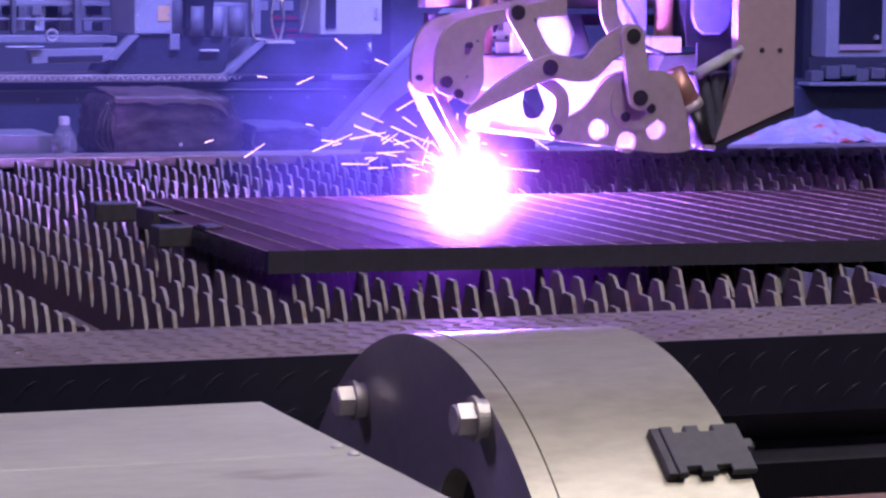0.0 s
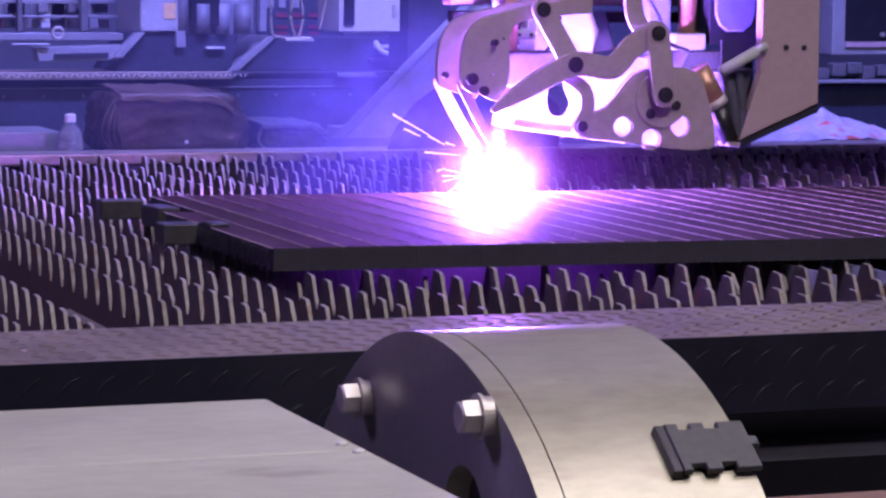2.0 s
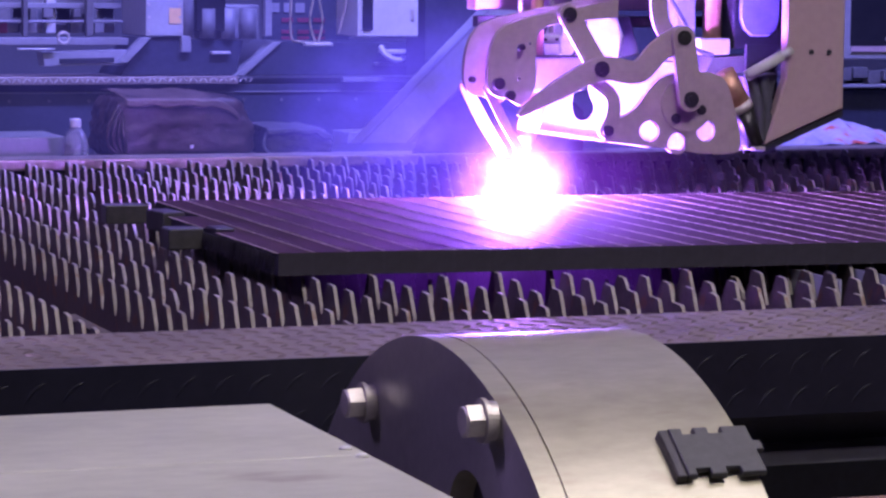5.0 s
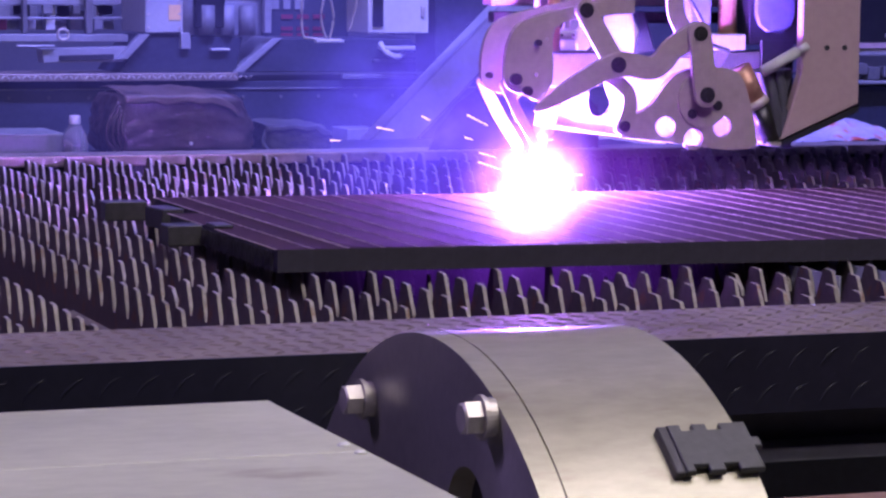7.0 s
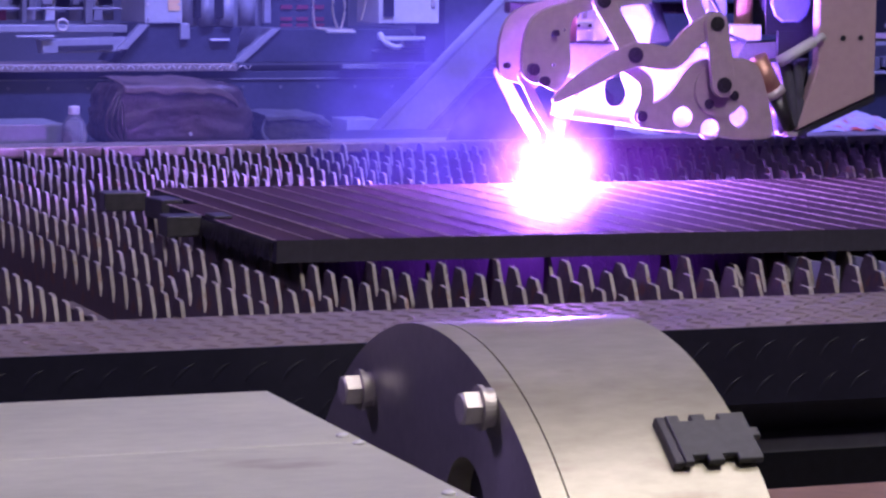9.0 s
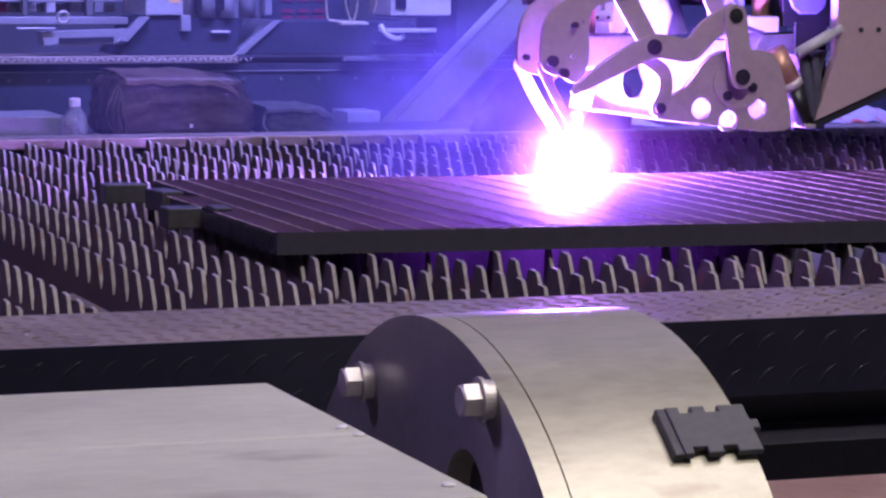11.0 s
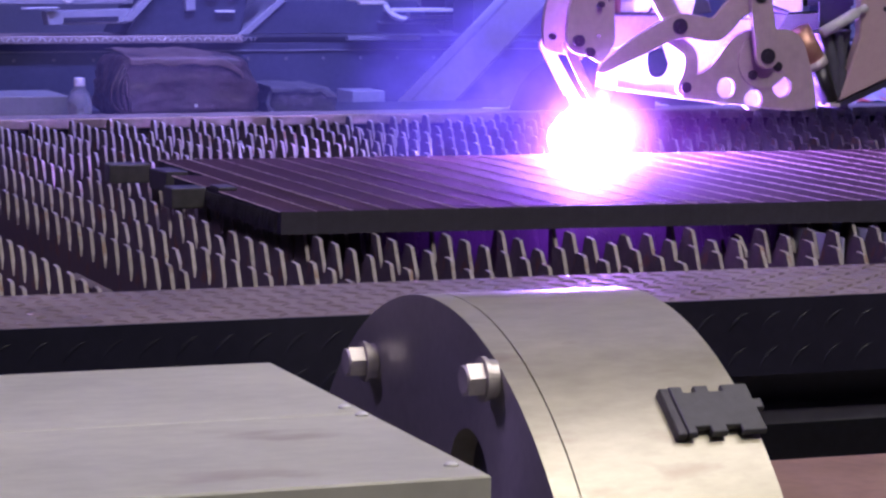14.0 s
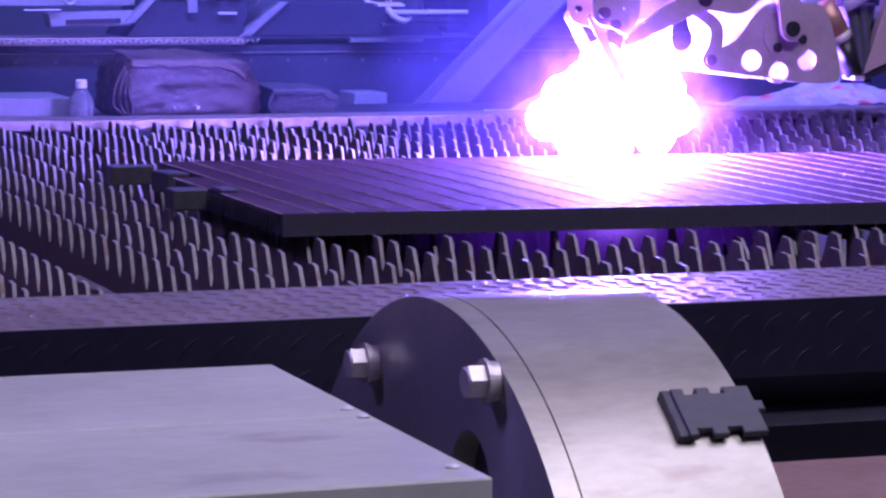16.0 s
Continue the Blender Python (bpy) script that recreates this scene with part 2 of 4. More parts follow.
def rod(a, c, r0, r1=None, n=16, bm=None):
    a, c = Vector(a), Vector(c)
    b = bmesh.new()
    bmesh.ops.create_cone(b, cap_ends=True, segments=n, radius1=r0, radius2=r0 if r1 is None else r1, depth=(c - a).length)
    m = Matrix.Translation((a + c) / 2) @ (c - a).to_track_quat("Z", "Y").to_matrix().to_4x4()
    return merged(turned(b, m), bm)


def arc_pts(cx, cz, r, a0, a1, n):
    return [(cx + r * math.cos(radians(a0 + (a1 - a0) * i / n)), cz + r * math.sin(radians(a0 + (a1 - a0) * i / n))) for i in range(n + 1)]


def ribbon(path, widths):
    """The outline of a rounded link that follows a path in x and z, as wide at each point as given."""
    n = len(path)
    lead, back = [], []
    for i, (x, z) in enumerate(path):
        x0, z0 = path[max(0, i - 1)]
        x1, z1 = path[min(n - 1, i + 1)]
        d = math.hypot(x1 - x0, z1 - z0)
        nx, nz = -(z1 - z0) / d, (x1 - x0) / d
        lead.append((x + nx * widths[i], z + nz * widths[i]))
        back.append((x - nx * widths[i], z - nz * widths[i]))

    return rounded(lead, back, path, widths)


def rounded(lead, back, path, widths):
    (x, z), (px, pz) = path[-1], path[-2]
    a = math.degrees(math.atan2(z - pz, x - px))
    far = arc_pts(x, z, widths[-1], a + 90, a - 90, 8)[1:-1]
    (x, z), (px, pz) = path[0], path[1]
    a = math.degrees(math.atan2(z - pz, x - px))
    near = arc_pts(x, z, widths[0], a + 90, a - 90, 8)[1:-1]
    return lead + far + back[::-1] + near


def smooth_path(pts, n=6):
    """A gliding curve through a few points."""
    out = []
    for i in range(len(pts) - 1):
        p0, p1, p2, p3 = (Vector(pts[max(0, min(len(pts) - 1, k))]) for k in (i - 1, i, i + 1, i + 2))
        for k in range(n):
            t = k / n
            out.append(tuple(0.5 * ((2 * p1) + (p2 - p0) * t + (2 * p0 - 5 * p1 + 4 * p2 - p3) * t * t + (3 * p1 - p0 - 3 * p2 + p3) * t ** 3)))
    return out + [tuple(pts[-1])]


def tube(pts, r, n=8, bm=None, steps=6):
    pts = [Vector(p) for p in smooth_path(pts, steps)]
    b = bmesh.new()
    rings = []
    for i, p in enumerate(pts):
        d = (pts[min(len(pts) - 1, i + 1)] - pts[max(0, i - 1)]).normalized()
        q = d.to_track_quat("Z", "Y")
        rings.append([b.verts.new(p + q @ Vector((r * math.cos(2 * math.pi * k / n), r * math.sin(2 * math.pi * k / n), 0))) for k in range(n)])
    for r0, r1 in zip(rings, rings[1:]):
        for k in range(n):
            b.faces.new((r0[k], r0[(k + 1) % n], r1[(k + 1) % n], r1[k]))
    b.faces.new(rings[0][::-1])
    b.faces.new(rings[-1])
    return merged(b, bm)


def lathe(profile, n=24):
    b = bmesh.new()
    rings = [[b.verts.new((r * math.cos(2 * math.pi * k / n), r * math.sin(2 * math.pi * k / n), z)) for k in range(n)] for r, z in profile]
    for r0, r1 in zip(rings, rings[1:]):
        for k in range(n):
            b.faces.new((r0[k], r0[(k + 1) % n], r1[(k + 1) % n], r1[k]))
    b.faces.new(rings[0][::-1])
    b.faces.new(rings[-1])
    return b


def lump(sx, sy, sz, seed, rough=0.02, power=4.0, crease=0.0):
    """A soft wrapped bundle: a rounded box with creases."""
    b = bmesh.new()
    bmesh.ops.create_icosphere(b, subdivisions=5, radius=1)
    for v in b.verts:
        c = v.co
        k = (abs(c.x) ** power + abs(c.y) ** power + abs(c.z) ** power) ** (-1 / power)
        p = Vector((c.x * k * sx, c.y * k * sy, c.z * k * sz))
        q = p * 9 + Vector((seed, 0, 0))
        p *= 1 + rough * 3 * noise.noise(q) + rough * 2.2 * abs(noise.noise(q * 2.3))
        if crease:
            g = Vector((p.x * 7 + p.z * 9, p.y * 5, p.z * 4 - p.x * 3 + seed))
            p *= 1 - crease * (1 - min(1, 3 * abs(noise.noise(g)))) + 0.4 * crease * abs(noise.noise(g * 3.1))
        v.co = p
    return b


# ---- the hall ----
floor = tagged(new("floor", mesh(box(-9, 16, -8, 22, -0.1, 0), "floor", M["concrete"])), "grey worn concrete hall floor", "floor", kind="structure")
ceiling = tagged(new("ceiling", mesh(box(-9, 16, -8, 22, 6.0, 6.1), "ceiling", M["paint_wall"])), "plain grey painted hall ceiling", "ceiling", kind="structure")
for nm, b in (("wall_north", (-9, 16, 21.8, 22, 0, 6)), ("wall_south", (-9, 16, -8, -7.8, 0, 6)),
              ("wall_west", (-9, -8.8, -7.8, 21.8, 0, 6)), ("wall_east", (15.8, 16, -7.8, 21.8, 0, 6))):
    tagged(new(nm, mesh(box(*b), nm, M["paint_wall"])), "plain grey painted hall wall", "wall", kind="structure")
# Fixtures hang at the added fill lamps too.
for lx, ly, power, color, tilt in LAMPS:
    li = thing("ceiling_or_fill_light", lx, ly, 5.64, "flat white ceiling light, blue and violet ones added as fill", "light", "hall lights")
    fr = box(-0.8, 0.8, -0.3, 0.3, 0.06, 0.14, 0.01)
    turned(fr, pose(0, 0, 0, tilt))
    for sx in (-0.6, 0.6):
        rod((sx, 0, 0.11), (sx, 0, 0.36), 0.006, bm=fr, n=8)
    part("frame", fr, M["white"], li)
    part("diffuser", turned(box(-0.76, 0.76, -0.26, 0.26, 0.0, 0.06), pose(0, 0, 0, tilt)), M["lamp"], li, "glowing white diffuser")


# ---- the cutting bed ----
bed = thing("cutting_bed", 2.6, 5.8, 0.0, "steel cutting bed with rows of scorched toothed slats", "machine")
BX, BY = 2.6, 5.8
X0, X1, YF, YI, YR = -0.6, 5.2, 3.70, 4.035, 7.72


def lugs(nx, ny, pitch, length, width, height, rnd, both=True, bow=0.0):
    """The raised lens-shaped lugs of a tread plate, turned by turns to either side."""
    b = bmesh.new()
    for i in range(nx):
        for j in range(ny):
            cx, cy = (i + 0.5) * pitch, (j + 0.5) * pitch
            a = radians(45 if (i + j) % 2 or not both else -45) + rnd.uniform(-0.06, 0.06)
            hgt = height * rnd.uniform(0.6, 1.1)
            ring = []
            for k in range(8):
                u = 2 * math.pi * k / 8
                px, py = length * math.cos(u), width * math.sin(u) * (1 - 0.25 * abs(math.cos(u))) + bow * (1 - math.cos(u) ** 2)
                ring.append(b.verts.new((cx + px * math.cos(a) - py * math.sin(a), cy + px * math.sin(a) + py * math.cos(a), 0)))
            lift = 0.8 * bow
            e0 = b.verts.new((cx + 0.45 * length * math.cos(a) - lift * math.sin(a), cy + 0.45 * length * math.sin(a) + lift * math.cos(a), hgt))
            e1 = b.verts.new((cx - 0.45 * length * math.cos(a) - lift * math.sin(a), cy - 0.45 * length * math.sin(a) + lift * math.cos(a), hgt))
            for k in (0, 1, 6, 7):
                b.faces.new((ring[k], ring[(k + 1) % 8], e0))
            for k in (2, 3, 4, 5):
                b.faces.new((ring[k], ring[(k + 1) % 8], e1))
            b.faces.new((ring[2], e1, e0))
            b.faces.new((ring[6], e0, e1))
    return b


rnd = random.Random(3)
rail = part("front_rail", box(X0 - BX, X1 - BX, YF - BY, YI - BY, 0.885, 0.9, 0.004), M["tread"], bed, "worn bare tread plate rail")
part("tread_pattern", turned(lugs(98, 10, 0.0328, 0.0165, 0.0034, 0.0024, rnd), pose(-2.1, YF - BY + 0.004, 0.9)), M["lug"], rail, kind="stuff")
skirt = part("front_skirt", box(X0 - BX, X1 - BX, YF - BY - 0.003, YF - BY + 0.02, 0.785, 0.8992), M["tread_dark"], bed, "dark tread plate skirt")
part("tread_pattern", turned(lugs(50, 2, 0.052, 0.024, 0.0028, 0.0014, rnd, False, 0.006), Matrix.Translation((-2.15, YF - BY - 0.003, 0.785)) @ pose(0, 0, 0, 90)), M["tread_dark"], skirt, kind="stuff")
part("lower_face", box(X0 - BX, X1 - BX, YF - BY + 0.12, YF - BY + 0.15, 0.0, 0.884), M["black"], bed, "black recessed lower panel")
bar_low = part("lower_bar", box(X0 - BX, X1 - BX, YF - BY + 0.05, YF - BY + 0.12, 0.7, 0.722, 0.003), M["grey"], bed, "grey steel bar")
for k in range(7):
    part("bolt_head", rod((-1.55 + k * 0.42, YF - BY + 0.05, 0.711), (-1.55 + k * 0.42, YF - BY + 0.044, 0.711), 0.006, n=6), M["greybar"], bar_low)
part("rear_rail", box(X0 - BX, X1 - BX, YR - BY, YR - BY + 0.16, 0.87, 0.9, 0.004), M["tread"], bed, "pale steel rear rail")
part("rear_face", box(X0 - BX, X1 - BX, YR - BY + 0.02, YR - BY + 0.05, 0.0, 0.869), M["black"], bed)
part("inner_face", box(X0 - BX, X1 - BX, YI - BY - 0.02, YI - BY - 0.002, 0.3, 0.884), M["slag"], bed)
part("pit_floor", box(X0 - BX, X1 - BX, YI - BY, YR - BY, 0.42, 0.45), M["slag"], bed, "rusty slag heap under the slats")
for k in range(9):
    part("cross_beam", box(X0 - BX, X1 - BX, YI - BY + 0.25 + 0.42 * k, YI - BY + 0.29 + 0.42 * k, 0.62, 0.74, 0.003), M["slag"], bed)


def slat_mesh(seed, phase=None, pitch=0.0935, high=0.056, thick=0.0066):
    r = random.Random(seed)
    b = bmesh.new()
    if phase is None:
        phase = r.uniform(0, pitch)
    first = phase + pitch * math.ceil((YI + 0.05 - phase) / pitch)
    y, y1 = first - pitch / 2 - BY, YR - BY - 0.01

    def block(pts):
        f = [b.verts.new((-thick / 2, p, q)) for p, q in pts]
        g = [b.verts.new((thick / 2, p, q)) for p, q in pts]
        b.faces.new(f)
        b.faces.new(g[::-1])
        for i in range(len(pts)):
            j = (i + 1) % len(pts)
            b.faces.new((f[j], f[i], g[i], g[j]))

    base = 0.9 - high
    block([(YI - BY + 0.003, 0.7), (y1, 0.7), (y1, base), (YI - BY + 0.003, base)])
    while y < y1 - pitch:
        h = 0.9 - (0 if r.random() < 0.9 else r.uniform(0.004, 0.028))
        lean = r.uniform(-0.003, 0.003)
        w = 0.0175 + r.uniform(-0.002, 0.002)
        c = y + pitch / 2
        block([(c - 0.041, base - 0.001), (c + 0.041, base - 0.001), (c + 0.037, base + high * 0.2), (c + w + lean, h - 0.003),
               (c + w * 0.75 + lean, h), (c - w * 0.75 + lean, h - 0.0015), (c - w + lean, h - 0.005), (c - 0.037, base + high * 0.2)])
        y += pitch
    return b


# where the teeth begin on the slats in front of the work
PHASES = (0.045, 0.06, 0.008, 0.0705, 0.004, 0.0555, 0.088, 0.03, 0.054, 0.032, 0.07, 0.014, 0.062, 0.025)
slat_meshes = [mesh(slat_mesh(s), "slat", M["slat"]) for s in range(8)] + [mesh(slat_mesh(20 + k, ph), "slat", M["slat"]) for k, ph in enumerate(PHASES)]
# Tooth edges take the paler steel, as if catching the front light.
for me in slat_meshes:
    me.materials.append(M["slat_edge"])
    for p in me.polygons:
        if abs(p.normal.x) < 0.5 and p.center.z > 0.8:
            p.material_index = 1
for k in range(-16, 36):
    if k == -1:
        continue
    sx = 1.137 + 0.1155 * k + rnd.uniform(-0.002, 0.002) if k >= 0 else 1.16 + 0.112 * k + rnd.uniform(-0.004, 0.004) + (0.044 if k == -2 else 0)
    if sx > X1 - 0.1 or sx < X0 + 0.05:
        continue
    s = new("slat", slat_meshes[8 + k if 0 <= k < len(PHASES) else (k * 5) % 8])
    s.parent = bed
    s.matrix_basis = pose(sx - BX, 0, 0, 0, rnd.uniform(-2.2, 2.2) * (0.1 if k >= 0 else 1), rnd.uniform(-0.25, 0.25) * (0.3 if k >= 0 else 1))


heap = lump(0.16, 0.5, 0.06, 2.0, 0.05, 3.0)
part("slag_mound", turned(heap, pose(0.9 - BX, 5.2 - BY, 0.765)), M["slag"], bed, "brown slag mound between slats", True)
part("loose_strut", turned(box(-0.11, 0.11, -0.008, 0.008, -0.004, 0.004, 0.001), pose(1.03 - BX, 4.24 - BY, 0.86, 20, 14, -62)), M["slat"], bed)
part("blue_scrap", turned(lump(0.022, 0.014, 0.026, 4.0, 0.06, 3), pose(2.63 - BX, 4.9 - BY, 0.852)), M["blue"], bed, "crumpled blue plastic scrap", True)
# Added strips that show as blue arc light in the slat gaps.
for k in range(4):
    part("gap_light_strip", box(-0.0015, 0.0015, 4.47 - BY, 4.69 - BY, 0.75, 0.89, 0.0005), M["gap_light"], bed, "added pale blue strip for arc light between slats").matrix_basis = pose(2.4135 + 0.1155 * k - BX, 0, 0)


# ---- the work: steel bars laid side by side ----
work = thing("steel_bar_pack", 1.433, 4.703, 0.9, "brown rolled steel bars laid side by side on slats", "steel bars")
PITCH, SKEW, BAR = 0.0645, 0.0735, 1.137


def edge_ridge(y0, y1, seed):
    """A pale ragged ridge along the edge of a bar."""
    r = random.Random(seed)
    b = bmesh.new()
    n = int((y1 - y0) / 0.012)
    rows = []
    for i in range(n + 1):
        y = y0 + (y1 - y0) * i / n
        w = 0.0035 * r.uniform(0.45, 1.2)
        z = 0.0402 + 0.0016 * r.uniform(0.3, 1.0)
        rows.append([b.verts.new((-w, y, 0.0395)), b.verts.new((r.uniform(-0.0004, 0.0004), y, z)), b.verts.new((w, y, 0.0395))])
    for p, q in zip(rows, rows[1:]):
        for k in (0, 1):
            b.faces.new((p[k], p[k + 1], q[k + 1], q[k]))
    return b


def bar_piece(y0, y1, x0=0.0001, x1=PITCH - 0.0001):
    """A flat bar with a brown rolled top, its ends and sides coloured dark as shade."""
    me = mesh(box(x0, x1, y0, y1, 0, 0.04), "bar", M["bar"])
    for v in me.vertices:
        v.co.y -= SKEW * v.co.x
    me.materials.append(M["bar_end"])
    for p in me.polygons:
        if p.normal.z < 0.5:
            p.material_index = 1
    return me


bar_mesh, first_mesh = bar_piece(0, BAR), bar_piece(0, 0.75)
ridge_meshes = [mesh(edge_ridge(0.0, BAR, k), "edge_ridge", M["edge"]) for k in range(5)]
for k in range(31):
    s = new("bar", first_mesh if k == 0 else bar_mesh)
    s.parent = work
    s.matrix_basis = pose(PITCH * k, -SKEW * PITCH * k + rnd.uniform(-0.0003, 0.0003), rnd.uniform(0, 0.0005), 0, 0, -0.25)
    if k > 0:
        e = new("edge_ridge", ridge_meshes[k % 5])
        e.parent = s
e = new("edge_ridge", mesh(edge_ridge(0.0, 0.40, 9), "edge_ridge", M["edge"]))
e.parent = work
e = new("edge_ridge", mesh(edge_ridge(0.49, 0.75, 11), "edge_ridge", M["edge"]))
e.parent = work
drip = bmesh.new()
for k in range(46):
    dy = 0.02 + 0.0105 * k + rnd.uniform(-0.003, 0.003)
    dz = rnd.uniform(0.012, 0.034)
    rod((-0.0015 - rnd.uniform(0, 0.002), dy, 0.034), (-0.003 - rnd.uniform(0, 0.004), dy + rnd.uniform(-0.002, 0.002), 0.034 - dz - 0.012), 0.0026, 0.0008, n=6, bm=drip)
part("dross", drip, M["offcut"], work, "hanging dross along the cut edge", kind="stuff")
for ox, oy, ow, od, oh, turn, say in ((1.42, 5.77, 0.045, 0.03, 0.04, -4, "dark steel offcut block lying on the slats"),
                                      (1.3975, 5.222, 0.0345, 0.032, 0.04, 0, "dark square steel offcut against the first bar"),
                                      (1.457, 5.575, 0.024, 0.05, 0.042, 6, "rounded dark steel offcut beside the bar pack"),
                                      (1.452, 5.145, 0.0185, 0.034, 0.047, 0, "small dark steel offcut lying on the bars")):
    oc = tagged(new("offcut_block", mesh(box(-ow, ow, -od, od, 0.0405 if oh == 0.047 else 0, oh, 0.003), "offcut_block", M["offcut"])), say, "offcut")
    oc.matrix_world = pose(ox, oy, 0.9, 0, 0, turn)


# ---- drum ----
drum = thing("drum_cover", 1.152, 3.15, 0.0, "large brushed steel drum with bolted dark end plate", "drum")
R, HZ, LEN = 0.538, 0.458, 0.269


def disc(x0, x1, r, n=128, hole=None):
    """A thick disc across the x axis about the drum's height, optionally with a round hole (y, z, radius)."""
    b = bmesh.new()
    rim = [(r * math.cos(2 * math.pi * k / n), r * math.sin(2 * math.pi * k / n)) for k in range(n)]
    loops = [[b.verts.new((x, y, z)) for y, z in rim] for x in (x0, x1)]
    for k in range(n):
        b.faces.new((loops[0][k], loops[0][(k + 1) % n], loops[1][(k + 1) % n], loops[1][k]))
    if hole:
        hy, hz, hr = hole
        inner = []
        for x in (x0, x1):
            ring = []
            for k in range(n):
                a = math.atan2(rim[k][1] - hz, rim[k][0] - hy)
                ring.append(b.verts.new((x, hy + hr * math.cos(a), hz + hr * math.sin(a))))
            inner.append(ring)
        for s in (0, 1):
            for k in range(n):
                b.faces.new((loops[s][k], loops[s][(k + 1) % n], inner[s][(k + 1) % n], inner[s][k]))
        for k in range(n):
            b.faces.new((inner[0][k], inner[0][(k + 1) % n], inner[1][(k + 1) % n], inner[1][k]))
    else:
        b.faces.new(loops[0])
        b.faces.new(loops[1])
    return b


def shaded(ob, angle=30):
    for p in ob.data.polygons:
        p.use_smooth = True
    ob.data.set_sharp_from_angle(angle=radians(angle))
    return ob


face = shaded(part("end_plate", disc(0.0, 0.0305, R, hole=(-0.13, 0.335, 0.066)), M["end_plate"], drum, "dark brushed end plate with a round hole"))
shaded(part("groove", disc(0.0305, 0.0325, R - 0.004), M["black"], drum))
shaded(part("shell", disc(0.0325, LEN, R), M["drum"], drum, "pale brushed steel shell"))
face.data.materials.append(M["drum"])
for p in face.data.polygons:
    if abs(p.normal.x) < 0.5:
        p.material_index = 1
for ob in drum.children:
    ob.matrix_basis = pose(0, 0, HZ)
for by, bz in ((0.215, 0.888), (-0.209, 0.930)):
    bolt = part("bolt", turned(rod((-0.036, 0, 0), (-0.016, 0, 0), 0.0205, n=6), pose(0, by, bz, 18)), M["bolt"], drum, "zinc hex bolt")
    part("washer", rod((-0.016, by, bz), (-0.011, by, bz), 0.026, n=28), M["bolt"], bolt)
    part("chamfer", rod((-0.038, by, bz), (-0.036, by, bz), 0.0155, 0.0175, n=24), M["bolt"], bolt)
    part("spacer", rod((-0.011, by, bz), (0.001, by, bz), 0.0225, n=28), M["bolt"], bolt)


def cyl_at(phi, dx, lift):
    return Matrix.Translation((dx, 0, HZ)) @ pose(0, 0, 0, phi) @ Matrix.Translation((0, 0, R + lift))


block = thing("toothed_block", 1.152 + 0.222, 3.15, 0.0, "dark grey plastic plate with square notches bolted on the drum", "plastic block")
w, d = 0.048, 0.0364
pts = [(-w, -d), (-0.037, -d), (-0.037, -d + 0.0095), (-0.019, -d + 0.0095), (-0.019, -d), (0.0, -d), (0.0, -d + 0.0095), (0.018, -d + 0.0095), (0.018, -d), (w, -d),
       (w, -0.002), (w + 0.009, -0.002), (w + 0.009, 0.012), (w, 0.012), (w, d),
       (0.016, d), (0.016, d - 0.0095), (-0.001, d - 0.0095), (-0.001, d), (-0.018, d), (-0.018, d - 0.0095), (-0.033, d - 0.0095), (-0.033, d), (-w, d)]
tp = prism(pts, -0.0045, 0.0045, 0.001)
turned(tp, pose(0, 0, 0, -90))
part("notched_plate", turned(tp, cyl_at(35.84, 0.0041, 0.0075)), M["plastic"], block)
part("foot", turned(box(-0.03, 0.03, -d + 0.016, d - 0.016, -0.006, 0.0029, 0.001), cyl_at(35.84, 0.0041, 0.0)), M["link_dark"], block, "black mounting foot")
part("heel", turned(box(-w - 0.013, -w - 0.0002, -d, d, -0.004, 0.0105, 0.002), cyl_at(35.84, 0.0041, 0.0)), M["link_dark"], block, "worn black heel strip")


# ---- sheet cover before the bed ----
cover = thing("sheet_cover", 0.0, 2.5, 0.0, "pale brushed stainless sheet cover with riveted edge", "machine cover")
cx1, cy0, cy1, cz = 0.862, -0.30, 0.353, 0.975
cv = bmesh.new()
box(-0.9, cx1, 0.026, cy1, cz - 0.003, cz, 0.001, cv)
part("rear_sheet", cv, M["sheet"], cover)
part("front_sheet", box(-0.9, cx1, cy0, 0.0245, cz - 0.0032, cz - 0.0002, 0.001), M["sheet"], cover)
part("front_flange", box(-0.9, cx1, cy0 - 0.003, cy0 - 0.0005, cz - 0.22, cz - 0.001, 0.0008), M["sheet"], cover)
part("side_flange", box(cx1 - 0.006, cx1 - 0.003, cy0, cy1, cz - 0.12, cz - 0.004), M["sheet"], cover)
for rx, ry in ((0.849, 0.057), (0.851, 0.012), (0.845, -0.25)):
    part("rivet", lathe([(0.0065, 0), (0.006, 0.002), (0.0035, 0.0034), (0.0005, 0.0038)], 14), M["white"], cover, "shiny rivet head", True).matrix_basis = pose(rx, ry, cz)
for lx in (-0.8, 0.78):
    for ly in (-0.25, 0.3):
        part("leg", box(lx - 0.02, lx + 0.02, ly - 0.02, ly + 0.02, 0, cz - 0.0035), M["greybar"], cover)

step = thing("brown_bench", 2.2, 3.2, 0.0, "low brown board bench in front of the bed", "bench")
part("board", box(-0.72, 1.4, -0.35, 0.2, 0.695, 0.72, 0.004), M["brown"], step)
for lx in (-0.6, 1.3):
    part("leg", box(lx - 0.03, lx + 0.03, -0.3, 0.15, 0, 0.694), M["black"], step)


# ---- cutting head ----
HX, HY, HZ0 = 2.184, 5.72, 0.957
head = thing("cutting_machine", HX, HY, HZ0, "cutting machine head of pale steel with dark pivots", "machine")


def h(x, z):
    return (x - HX, z - HZ0)


